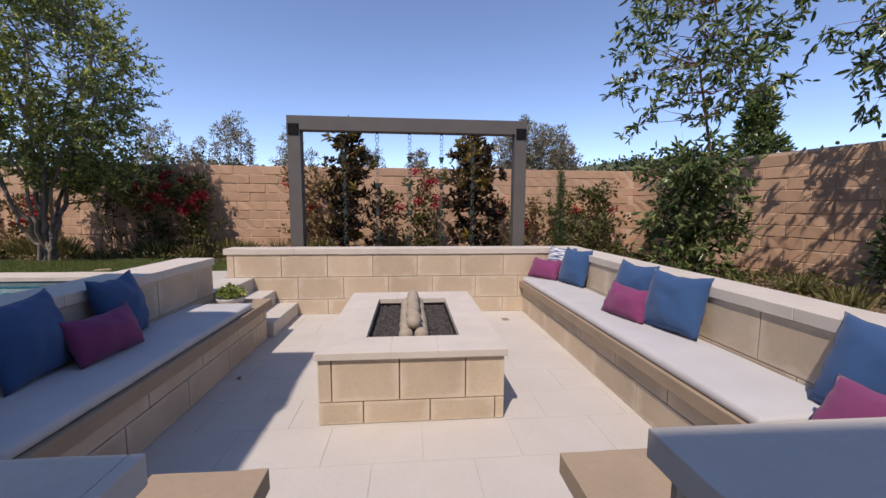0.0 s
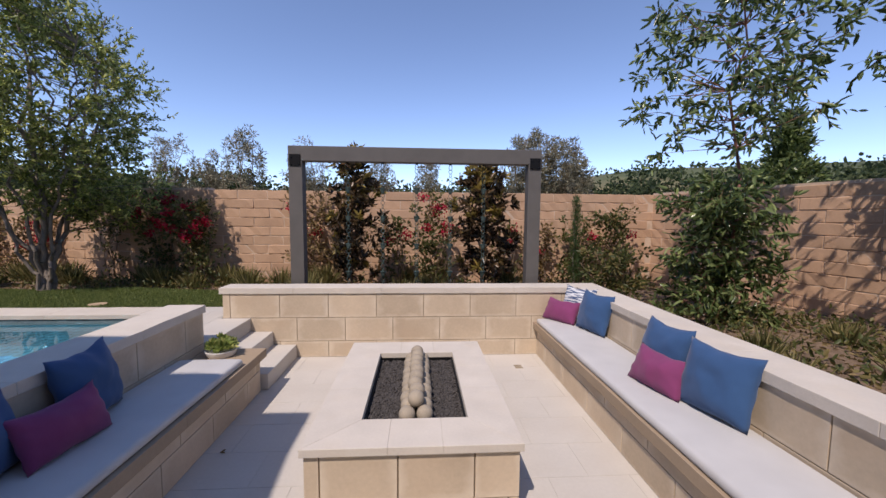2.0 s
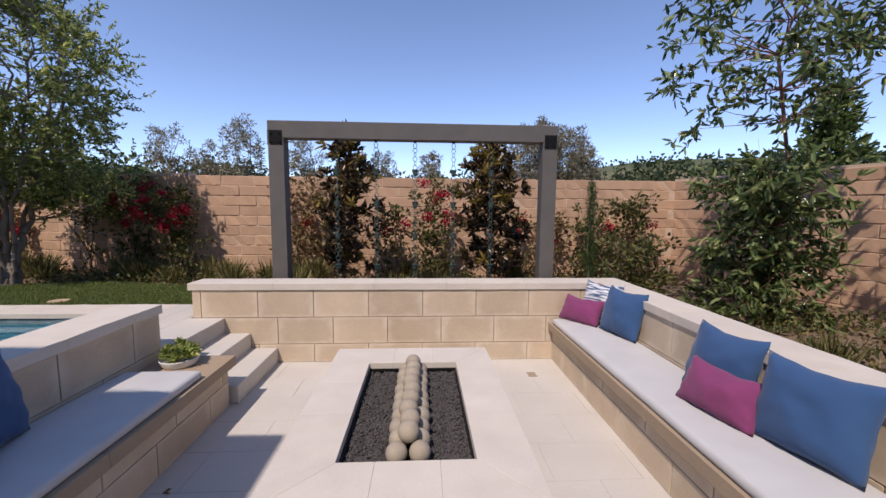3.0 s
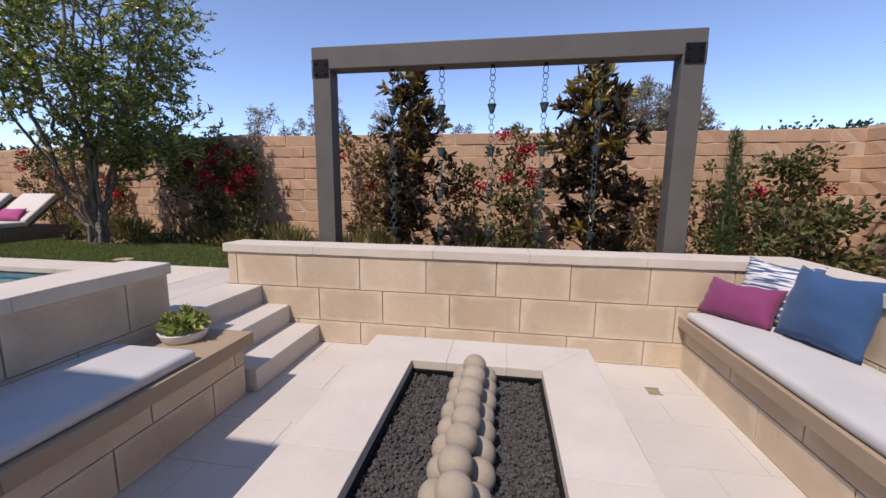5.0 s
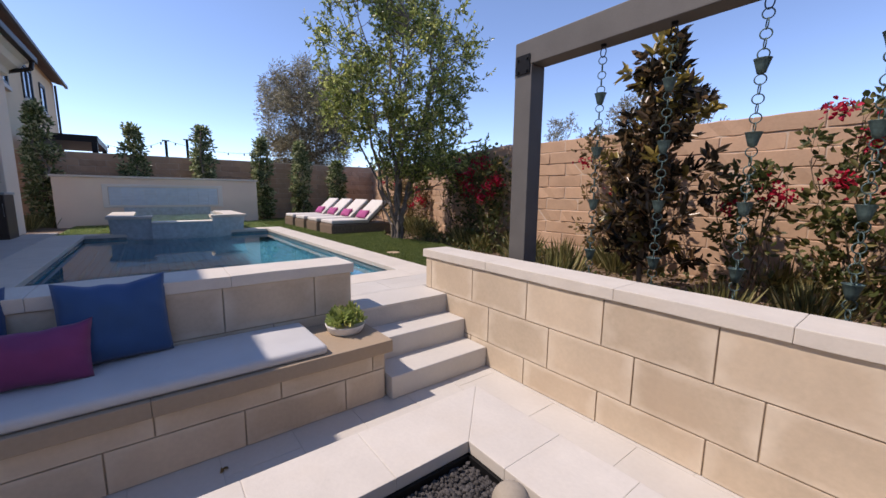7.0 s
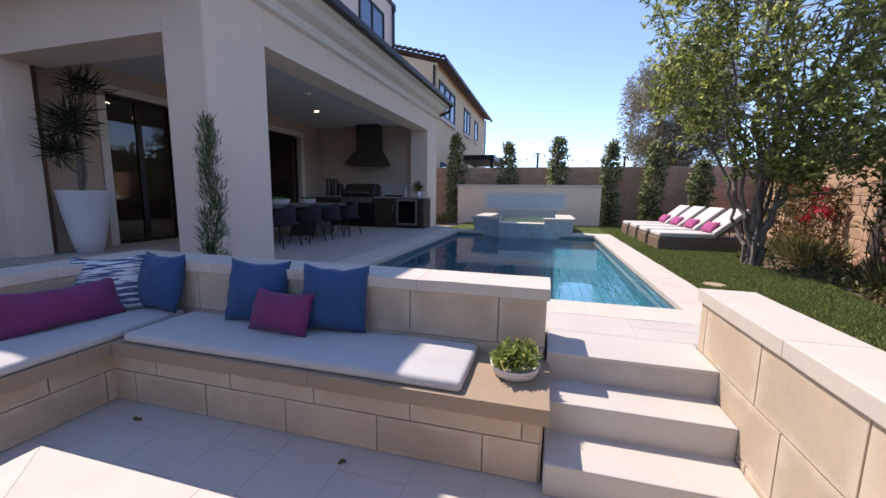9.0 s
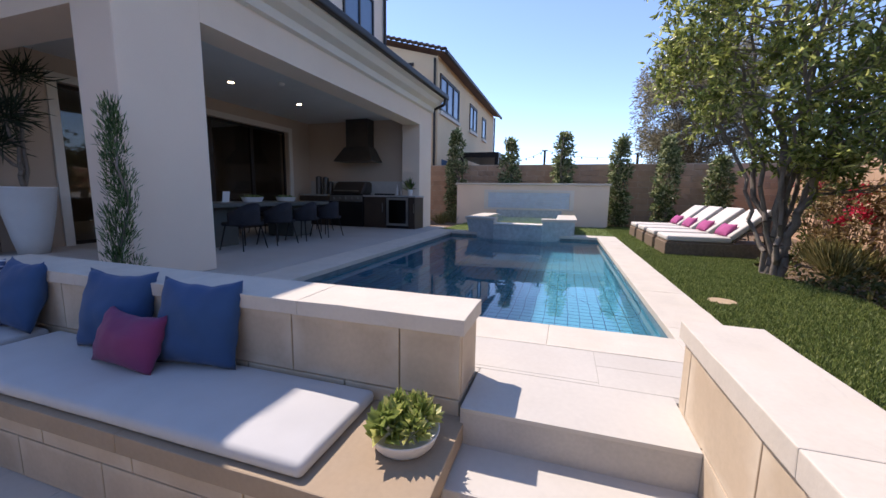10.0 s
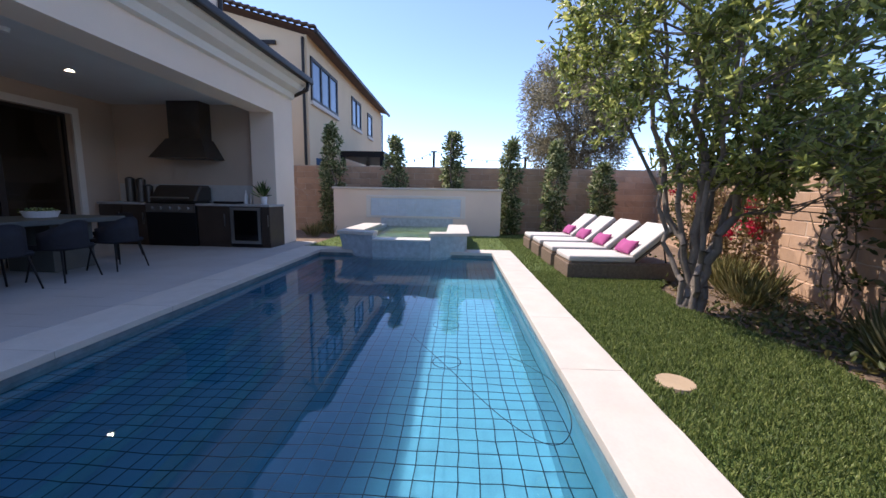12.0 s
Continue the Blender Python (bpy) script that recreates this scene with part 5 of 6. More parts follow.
# ---- fallen leaves on the patio ----
rng = np.random.default_rng(15)
for x, y in ((-1.47, 1.86), (-1.53, 3.36)):
    ob = leaf_mesh("fallen_leaf", np.array([[0, 0, 0.004], [0.012, 0.008, 0.006]]), np.array([[1.0, 0.3, 0.15], [0.2, 1.0, 0.2]]), 0.045, 0.022, L_DRY, rng)
    ob.location = (x, y, 0.0)
    ob.rotation_euler = (0, 0, rng.uniform(0, 6))
    tagged(ob, "curled dry brown leaf fallen on the patio floor", "leaf", "fallen leaves")

# ---- pool net ----
NP = 0.103
sh = Shape()
ny, nx = int((PY1 - PY0 - 0.04) / NP), int((PX1 - PX0 - 0.04) / NP)


def net_point(i, j):
    x, y = PX0 + 0.02 + (i + 0.5) * NP, PY0 + 0.03 + (j + 0.5) * NP
    q = Vector((x * 1.3, y * 1.3, 0))
    return Vector((x + 0.020 * noise.noise(q) + 0.014 * noise.noise(q * 5), y + 0.020 * noise.noise(q + Vector((8, 3, 0))) + 0.010 * noise.noise(q * 5 + Vector((4, 0, 0))),
                   WATER - 0.018 - 0.01 * noise.noise(q * 2)))


for j in range(ny):
    sh.path([net_point(i, j) for i in range(nx)], 0.0031, 0.0031, 3)
for i in range(nx):
    sh.path([net_point(i, j) for j in range(ny)], 0.0031, 0.0031, 3)
net = sh.make("pool_net", M_NET)
tagged(net, "dark cord safety net stretched across the pool water", "pool net", kind="stuff")
sh = Shape()
for c, r in (((-6.11, 4.84), 0.13), ((-5.25, 4.87), 0.11)):
    sh.path([Vector((c[0] + r * math.cos(a * 0.3142), c[1] + r * math.sin(a * 0.3142), WATER - 0.015)) for a in range(21)], 0.004, 0.004, 5)
turns = [Vector((x, y, WATER - 0.02)) for x, y in ((-5.85, 4.50), (-5.67, 4.60), (-5.18, 4.87), (-4.53, 5.22), (-4.29, 5.46), (-4.50, 5.62), (-4.95, 5.64), (-5.20, 5.52), (-5.40, 5.38))]
for p0, p1, p2, p3 in zip([turns[0]] + turns, turns, turns[1:], turns[2:] + [turns[-1]]):
    curve = []
    for k in range(7):
        u = k / 6
        curve.append(0.5 * (2 * p1 + (p2 - p0) * u + (2 * p0 - 5 * p1 + 4 * p2 - p3) * u * u + (3 * p1 - p0 - 3 * p2 + p3) * u ** 3))
    sh.path(curve, 0.003, 0.003, 5)
hose = sh.make("cleaner_hose", M_NET)
tagged(hose, "dark looped pool cleaner hose floating in the water", "hose")

# ---- spa ----
spa = thing("spa", "raised spa with stone-capped corners spilling into the pool", "spa", (-10.98, 3.78, -0.02))
SX = 0.85      # front face, from the spa's origin
M_SPATILE = mat("spa_tile", (0.47, 0.53, 0.56), 0.35, scale=12, fine=60, dark=0.7, light=1.25, bump=0.1)
SW, SB, ARM = 1.36, 1.22, 0.42     # half width at the top and at the foot, width of the side arms


def flared(y0, y1, y0b, y1b, x0, x1, x1b, z0, z1):
    """A block whose front and outer side lean outward as they rise."""
    bm = bx(x0, x1, y0, y1, z0, z1)
    for v in bm.verts:
        if v.co.z < (z0 + z1) / 2:
            v.co.y = y0b if v.co.y < (y0 + y1) / 2 else y1b
            if v.co.x > (x0 + x1) / 2:
                v.co.x = x1b
    return bm


for sg, nm in ((-1, "left_corner"), (1, "right_corner")):
    ys, yb = sorted((sg * SW, sg * 0.60)), sorted((sg * SB, sg * 0.60))
    bm = flared(*ys, *yb, SX - 0.45, SX, SX - 0.10, 0.1, 0.90)
    for v in bm.verts:
        if v.co.x > SX - 0.2 and sg * v.co.y > 1:
            v.co.x -= 0.24
    part(nm, bm, M_SPATILE, spa)
    part(nm.replace("corner", "arm"), bx(-2.55, SX - 0.45, *sorted((sg * SW, sg * (SW - ARM))), 0.1, 0.90), M_SPATILE, spa)
    prism(spa, "corner_cap", [(SX - 0.42, sg * (SW + 0.04)), (SX - 0.20, sg * (SW + 0.04)), (SX + 0.04, sg * 0.57), (SX - 0.42, sg * 0.57)][::sg], 0.90, 0.965, M_CAP)
    prism(spa, "arm_cap", [(-1.70, sg * (SW + 0.04)), (SX - 0.424, sg * (SW + 0.04)), (SX - 0.424, sg * (SW - ARM - 0.03)), (-1.70, sg * (SW - ARM - 0.03))][::sg], 0.90, 0.965, M_CAP)
part("spill_wall", flared(-0.60, 0.60, -0.60, 0.60, SX - 0.30, SX + 0.05, SX - 0.06, 0.1, 0.80), M_SPATILE, spa)
part("spill_lip", bx(SX - 0.34, SX + 0.07, -0.598, 0.598, 0.80, 0.835, bevel=0.01), M_TRIM, spa, "pale stone spill lip")
part("spa_floor", bx(-2.5, SX - 0.3, -SW + ARM, SW - ARM, 0.0, 0.30), M_POOL, spa)
sw = part("spa_water", sheet([-2.54, SX - 0.345], [-SW + ARM + 0.002, SW - ARM - 0.002], 0.832, []), M_WATER, spa)
sw.visible_shadow = False

# feature wall behind the spa
fw = thing("fountain_wall", "smooth stucco fountain wall with a pale tiled water panel", "fountain wall", (-14.0, 3.68, 0))
part("panel_wall", bx(-0.35, 0.0, -2.56, 2.54, 0.3, 1.87), M_STUCCO, fw)
part("top_cap", bx(-0.39, 0.04, -2.60, 2.58, 1.87, 1.935, bevel=0.01), M_CAP, fw, "cream stone cap")
bm = bmesh.new()
for a in ((-1.55, 1.47, 1.62, 1.70), (-1.55, 1.47, 1.02, 1.08), (-1.55, -1.42, 1.08, 1.62), (1.34, 1.47, 1.08, 1.62)):
    box(bm, 0.002, 0.03, *a, bevel=0.006)
part("panel_frame", bm, M_TRIM, fw, "pale stone frame")
M_PANEL = mat("iridescent_tile", (0.56, 0.66, 0.74), 0.15, scale=6, fine=40, dark=0.85, light=1.12, bump=0.05, random_obj=0.3)
TILE = mesh_of(bx(0, 0.018, 0, 0.272, 0, 0.041, bevel=0.003), "panel_tile", M_PANEL)
for r in range(12):
    for c in range(10):
        piece("panel_tile", TILE, fw, (0.003, -1.41 + c * 0.274, 1.085 + r * 0.044))
part("spill_panel", bx(0.002, 0.025, -1.1, 1.1, 0.5, 1.015), M_SPATILE, fw, "grey-blue mosaic below the panel")


# ---- sun loungers ----
def lounger(x, y, name_label):
    th = thing("sun_lounger", name_label, "sun lounger", (x, y, LAWN), "loungers on the lawn")
    part("base", bx(-0.40, 0.40, 0, 1.62, 0.0, 0.24, bevel=0.015), M_WOVEN, th, "brown woven base")
    part("deck_slats", bx(-0.385, 0.385, 0.02, 1.6, 0.24, 0.262), M_WOVEN, th)
    bm = bx(-0.37, 0.37, 0.02, 1.02, 0.263, 0.36)
    bmesh.ops.bevel(bm, geom=list(bm.edges), offset=0.03, segments=3, profile=0.5, affect="EDGES")
    part("mattress", bm, M_LOUNGE, th, "cream seat cushion", True)
    bm = bx(-0.37, 0.37, 0, 0.72, 0, 0.10)
    bmesh.ops.bevel(bm, geom=list(bm.edges), offset=0.03, segments=3, profile=0.5, affect="EDGES")
    bmesh.ops.transform(bm, matrix=Matrix.Translation((0, 1.02, 0.30)) @ Matrix.Rotation(radians(42), 4, "X"), verts=bm.verts)
    part("back_cushion", bm, M_LOUNGE, th, "raised cream back cushion", True)
    bm = bx(-0.38, 0.38, 0, 0.72, -0.03, -0.005)
    bmesh.ops.transform(bm, matrix=Matrix.Translation((0, 1.02, 0.30)) @ Matrix.Rotation(radians(42), 4, "X"), verts=bm.verts)
    part("back_frame", bm, M_WOVEN, th)
    for s in (-0.3, 0.3):
        bm = bmesh.new()
        tube(bm, (s, 1.50, 0.25), (s, 1.42, 0.62), 0.012, 0.012)
        part("strut", bm, M_BRONZE, th)
    p = new("lounge_pillow", LP)
    p.matrix_world = Matrix.Translation((x + 0.02, y + 0.93, LAWN + 0.375)) @ Matrix.Rotation(radians(4), 4, "Z") @ Matrix.Rotation(radians(-38), 4, "X")
    tagged(p, "oblong magenta pillow on a sun lounger", "pillow", "lounger pillows")


LP = pillow_mesh("lounge_pillow", 0.48, 0.27, 0.14, mat("pink_lounge_fabric", (0.42, 0.09, 0.24), 0.95, scale=5, fine=300, bump=0.2, depth=0.002), 17)
for i in range(4):
    lounger(-8.52 - 1.04 * i, 6.60, "cream-cushioned sun lounger with a raised back and brown woven base")

# ---- portico: kitchen ----
standing = set(scene.objects)
M_SPLASH = mat("pale_tile_splash", (0.50, 0.49, 0.47), 0.4, scale=6, dark=0.85, light=1.1, bump=0.05)
tagged(part("backsplash", bx(-10.948, -10.93, -3.05, 0.245, 1.45, 1.86), M_SPLASH), "pale tiled splashback over the outdoor counter", "splashback", kind="structure")
tagged(part("countertop", bx(-10.93, -10.27, -3.0, -1.88, 1.41, 1.455, bevel=0.006), M_COUNTER), "grey stone worktop of the outdoor kitchen", "worktop")
tagged(part("countertop", bx(-10.93, -10.27, -0.78, 0.84, 1.41, 1.455, bevel=0.006), M_COUNTER), "grey stone worktop beside the drinks fridge", "worktop")


def cabinet(y0, y1, label, doors=2):
    c = thing("kitchen_cabinet", label, "cabinet", (-10.6, (y0 + y1) / 2, DECK), "outdoor kitchen cabinets")
    w = (y1 - y0) / 2
    part("body", bx(-0.32, 0.29, -w, w, 0.0, 0.868), M_DARKWOOD, c)
    dw = 2 * w / doors
    for i in range(doors):
        d = part("door", bx(0.292, 0.312, -w + i * dw + 0.006, -w + (i + 1) * dw - 0.006, 0.10, 0.85, bevel=0.003), M_DARKWOOD, c)
        bm = bmesh.new()
        box(bm, 0.312, 0.335, -w + (i + 0.85) * dw, -w + (i + 0.87) * dw, 0.45, 0.7)
        part("handle", bm, M_STEEL, d, "steel bar handle")


cabinet(-2.98, -1.90, "dark wood outdoor kitchen cabinet against the end wall")
cabinet(-0.76, -0.06, "dark wood outdoor kitchen cabinet beside the grill", 1)
cabinet(0.64, 0.82, "dark wood end panel of the outdoor kitchen", 1)
fridge = thing("drinks_fridge", "small glass-door drinks fridge with a steel frame", "fridge", (-10.6, 0.29, DECK))
part("body", bx(-0.32, 0.27, -0.34, 0.34, 0.0, 0.868), M_BLACK, fridge)
bm = bmesh.new()
for a in ((-0.33, -0.27, 0.08, 0.85), (0.27, 0.33, 0.08, 0.85), (-0.27, 0.27, 0.08, 0.14), (-0.27, 0.27, 0.79, 0.85)):
    box(bm, 0.272, 0.31, *a)
part("door_frame", bm, M_STEEL, fridge, "brushed steel door frame")
part("pane", bx(0.28, 0.288, -0.27, 0.27, 0.14, 0.79), M_GLASS, fridge, "dark glass pane")
grill = thing("gas_grill", "built-in dark steel gas grill with a hood lid and knobs", "grill", (-10.6, -1.33, DECK))
part("body", bx(-0.3, 0.33, -0.55, 0.55, 0.0, 0.93, bevel=0.01), M_BLACK, grill)
part("control_panel", bx(0.33, 0.36, -0.54, 0.54, 0.72, 0.90), M_STEEL, grill)
for i in range(5):
    bm = bmesh.new()
    tube(bm, (0.36, -0.4 + 0.2 * i, 0.81), (0.40, -0.4 + 0.2 * i, 0.81), 0.032, 0.028, 14)
    part("knob", bm, M_STEEL, grill, "steel knob")
bm = bx(-0.28, 0.32, -0.52, 0.52, 0.93, 1.30)
for v in bm.verts:
    if v.co.z > 1.2 and v.co.x > 0:
        v.co.x -= 0.26
bmesh.ops.bevel(bm, geom=list(bm.edges), offset=0.04, segments=3, affect="EDGES")
lid = part("lid", bm, M_HOOD, grill, "dark steel hood lid")
bm = bmesh.new()
tube(bm, (0.34, -0.42, 1.03), (0.34, 0.42, 1.03), 0.016, 0.016)
part("handle", bm, M_STEEL, lid)
hood = thing("range_hood", "wide dark steel extractor hood with a chimney", "extractor hood", (-10.94, -1.14, 2.41))
bm = bx(0.0, 0.62, -0.64, 0.64, 0.0, 0.42)
for v in bm.verts:
    v.co.y *= 0.62 if v.co.z > 0.3 else 1.0
for v in bm.verts:
    if v.co.z > 0.3 and v.co.x > 0.3:
        v.co.x -= 0.22
part("canopy", bm, M_HOOD, hood)
part("chimney", bx(0.0, 0.36, -0.36, 0.36, 0.42, 1.208), M_HOOD, hood)
for yy, hh, rr in ((-2.55, 0.52, 0.09), (-2.3, 0.50, 0.09), (-2.12, 0.36, 0.08)):
    bm = bmesh.new()
    tube(bm, (0, 0, 0), (0, 0, hh), rr, rr, 20)
    tube(bm, (0, 0, hh), (0, 0, hh + 0.03), rr * 0.9, rr * 0.4, 20)
    c = part("steel_canister", bm, M_HOOD, None, "", False)
    c.location = (-10.66, yy, 1.455)
    tagged(c, "tall brushed steel canister on the worktop", "canister", "canisters")
for yy, hh, mm, nm, lb in ((0.15, 0.24, M_WHITE, "soap_bottle", "slim pale bottle on the worktop"), (0.25, 0.18, M_STEEL, "soap_bottle", "small steel bottle on the worktop")):
    bm = bmesh.new()
    tube(bm, (0, 0, 0), (0, 0, hh * 0.7), 0.035, 0.035, 14)
    tube(bm, (0, 0, hh * 0.7), (0, 0, hh), 0.035, 0.012, 14)
    tube(bm, (0, 0, hh), (0, 0, hh + 0.06), 0.012, 0.012, 10)
    c = part(nm, bm, mm)
    c.location = (-10.6, yy, 1.455)
    tagged(c, lb, "bottle", "bottles")
pp = thing("small_pot_plant", "white pot with a dark leafy plant on the worktop", "potted plant", (-10.6, 0.55, 1.455))
bm = bmesh.new()
tube(bm, (0, 0, 0), (0, 0, 0.17), 0.06, 0.075, 18)
part("pot", bm, M_WHITE, pp)
rg = np.random.default_rng(4)
leaf_mesh("foliage", np.array([0, 0, 0.17]) + rg.normal(size=(60, 3)) * 0.02, rg.normal(size=(60, 3)) * 0.5 + np.array([0, 0, 1]), 0.3, 0.03, L_DARK, rg, parent=pp)
tray = thing("serving_tray", "dark flat tray on the worktop", "tray", (-10.6, -0.25, 1.455))
part("base", bx(-0.16, 0.16, -0.25, 0.25, 0.0, 0.05, bevel=0.015), M_BLACK, tray)

# ---- portico: dining table and chairs ----
TBX0, TBX1, TBY0, TBY1 = -8.35, -5.05, -1.75, -0.55
table = thing("dining_table", "long grey stone-topped dining table under the portico", "table", ((TBX0 + TBX1) / 2, (TBY0 + TBY1) / 2, DECK))
hw, hd = (TBX1 - TBX0) / 2, (TBY1 - TBY0) / 2
part("tabletop", bx(-hw, hw, -hd, hd, 0.69, 0.76, bevel=0.01), M_TABLE, table)
for s in (-1, 1):
    part("pedestal", bx(s * hw * 0.62 - 0.3, s * hw * 0.62 + 0.3, -0.35, 0.35, 0.0, 0.69, bevel=0.01), M_TABLE, table)


def chair_thing(at, turn):
    c = thing("dining_chair", "charcoal woven bucket dining chair with thin black legs", "chair", (0, 0, 0), "chairs round the dining table")
    bm = bx(-0.25, 0.25, -0.24, 0.24, 0.40, 0.46)
    bmesh.ops.bevel(bm, geom=list(bm.edges), offset=0.025, segments=3, affect="EDGES")
    part("seat", bm, M_CHAIR, c, "", True)
    bm = bmesh.new()
    n, outer, inner = 16, [], []
    for i in range(n + 1):
        a = math.pi * i / n
        hgt = 0.62 + 0.16 * math.sin(a) ** 1.5
        for lst, r in ((outer, 0.285), (inner, 0.262)):
            lst.append([bm.verts.new((r * math.cos(a), -0.02 + r * 1.0 * math.sin(a), z)) for z in (0.42, 0.42 + (hgt - 0.42) * 0.5, hgt)])
    for i in range(n):
        for k in range(2):
            bm.faces.new((outer[i][k], outer[i + 1][k], outer[i + 1][k + 1], outer[i][k + 1]))
            bm.faces.new((inner[i + 1][k], inner[i][k], inner[i][k + 1], inner[i + 1][k + 1]))
        bm.faces.new((outer[i][2], outer[i + 1][2], inner[i + 1][2], inner[i][2]))
    for e in (0, n):
        for k in range(2):
            bm.faces.new((outer[e][k], outer[e][k + 1], inner[e][k + 1], inner[e][k]))
    bmesh.ops.recalc_face_normals(bm, faces=list(bm.faces))
    part("backrest", bm, M_CHAIR, c, "", True)
    for sx in (-1, 1):
        for sy in (-1, 1):
            bm = bmesh.new()
            tube(bm, (sx * 0.19, sy * 0.18, 0.41), (sx * 0.255, sy * 0.25, 0.0), 0.013, 0.010)
            part("leg", bm, M_BLACK, c)
    c.matrix_basis = Matrix.Translation(at) @ Matrix.Rotation(radians(turn), 4, "Z")
    return c


first_chair = chair_thing((-5.6, -0.28, DECK), 0)
for i in range(1, 4):
    copy_thing(first_chair, Matrix.Translation((-5.6 - 0.75 * i, -0.28 + 0.02 * (i % 2), DECK)) @ Matrix.Rotation(radians(3 * (-1) ** i), 4, "Z"))
for i in range(4):
    copy_thing(first_chair, Matrix.Translation((-5.6 - 0.75 * i, -2.0, DECK)) @ Matrix.Rotation(radians(180), 4, "Z"))
copy_thing(first_chair, Matrix.Translation((-8.75, -1.15, DECK)) @ Matrix.Rotation(radians(90), 4, "Z"))
for x in (-6.73, -7.67):
    bw = thing("centrepiece_bowl", "shallow white bowl with green filling on the dining table", "bowl", (x, -1.2, DECK + 0.76), "bowls on the table")
    bm = bmesh.new()
    tube(bm, (0, 0, 0), (0, 0, 0.09), 0.17, 0.21, 28)
    part("bowl", bm, M_WHITE, bw)
    rg = np.random.default_rng(6)
    leaf_mesh("moss", np.array([0, 0, 0.09]) + rg.normal(size=(160, 3)) * np.array([0.08, 0.08, 0.006]), rg.normal(size=(160, 3)) + np.array([0, 0, 0.7]), 0.05, 0.03, L_DARK, rg, parent=bw)
card = thing("table_card", "small white standing card on the dining table", "card", (-6.1, -1.2, DECK + 0.76))
bm = bmesh.new()
box(bm, -0.075, 0.075, -0.004, 0.004, 0.0, 0.2, m=Matrix.Rotation(radians(-8), 4, "X"))
box(bm, -0.075, 0.075, -0.03, 0.03, 0.0, 0.006)
part("card", bm, M_WHITE, card)

# ceiling lamps and detector
CZ = 3.62
for x, y, CZ in ((-6.7, -1.55, 3.62), (-8.6, -1.5, 3.62), (-4.9, -1.55, 3.62), (-6.9, -6.4, 3.70), (-8.6, -7.9, 3.70)):
    lamp = thing("recessed_light", "small round recessed ceiling light, switched on", "ceiling light", (x, y, CZ), "recessed lights")
    bm = bmesh.new()
    bmesh.ops.create_cone(bm, cap_ends=False, segments=24, radius1=0.068, radius2=0.045, depth=0.02)
    bmesh.ops.transform(bm, matrix=Matrix.Translation((0, 0, -0.011)), verts=bm.verts)
    part("trim_ring", bm, M_WHITE, lamp)
    bm = bmesh.new()
    bmesh.ops.create_circle(bm, cap_ends=True, segments=24, radius=0.045)
    bmesh.ops.transform(bm, matrix=Matrix.Translation((0, 0, -0.006)) @ Matrix.Rotation(math.pi, 4, "X"), verts=bm.verts)
    part("lens", bm, M_LAMP, lamp, "glowing warm lens")
CZ = 3.62
det = thing("smoke_detector", "round white detector on the portico ceiling", "detector", (-7.05, -0.65, CZ))
bm = bmesh.new()
tube(bm, (0, 0, 0), (0, 0, -0.05), 0.07, 0.055, 24)
part("body", bm, M_WHITE, det)

# tall white planter by the door
pot = thing("tall_planter", "tall tapered white planter with a spiky dragon tree", "potted plant", (-3.99, -2.62, DECK))
bm = bmesh.new()
prof = ((0.17, 0.0), (0.22, 0.25), (0.29, 0.65), (0.33, 0.96), (0.335, 0.98), (0.30, 0.98), (0.29, 0.93))
rings = [[bm.verts.new((r * math.cos(2 * math.pi * i / 32), r * math.sin(2 * math.pi * i / 32), z)) for i in range(32)] for r, z in prof]
for a, b in zip(rings, rings[1:]):
    for i in range(32):
        bm.faces.new((a[i], a[(i + 1) % 32], b[(i + 1) % 32], b[i]))
bm.faces.new(rings[0][::-1])
bm.faces.new(rings[-1])
part("planter", bm, M_WHITE, pot, "white glazed planter", True)
sh = Shape()
rg = np.random.default_rng(9)
heads = [(-0.10, 0.05, 2.55), (0.15, 0.1, 1.9), (-0.05, -0.15, 2.1), (0.22, -0.05, 1.55)]
hb, hwv = [], []
for hx, hy, hz in heads:
    sh = Shape()
    sh.path(bent((0.02, 0, 0.95), (hx, hy, hz), rg, 0.04, 5), 0.03, 0.018, 6)
    sh.make("trunk", M_BARK, pot)
    d = rg.normal(size=(95, 3))
    d[:, 2] = d[:, 2] * 0.8 + 0.35
    hb.append(np.array([hx, hy, hz]) + rg.normal(size=(95, 3)) * 0.05)
    hwv.append(d)
leaf_mesh("foliage", np.concatenate(hb), np.concatenate(hwv), 0.34, 0.018, leafy("dark_strap_leaves", (0.035, 0.055, 0.03), (0.09, 0.12, 0.06), 0.4), rg, fold=0.1, parent=pot)

# house and portico stand a little askew to the patio
ASKEW = Matrix.Translation((-4.17, 0.79, 0)) @ Matrix.Rotation(radians(-1.3), 4, "Z") @ Matrix.Translation((4.17, -0.79, 0))
bpy.context.view_layer.update()
for ob in [house] + [o for o in scene.objects if o not in standing and o.parent is None]:
    ob.matrix_world = ASKEW @ ob.matrix_world

# ---- neighbour's house beyond the end wall ----
nb = thing("neighbour_house", "two-storey cream stucco house beyond the garden wall", "house", (-15.85, -0.30, 0))
part("wall", bx(-12.5, 0.0, -9.0, 0.0, 0.3, 7.0), M_STUCCO_NB, nb)
bm = bmesh.new()
for y0, y1, z0, z1 in ((0.42, -4.5, 7.0, 8.35), (-9.4, -4.5, 7.0, 8.35)):
    q = [bm.verts.new(p) for p in ((-12.9, y0, z0), (0.35, y0, z0), (0.35, y1, z1), (-12.9, y1, z1))]
    bm.faces.new(q)
bmesh.ops.solidify(bm, geom=list(bm.faces), thickness=0.14)
roof = part("roof", bm, M_ROOF, nb, "brown clay tile roof")
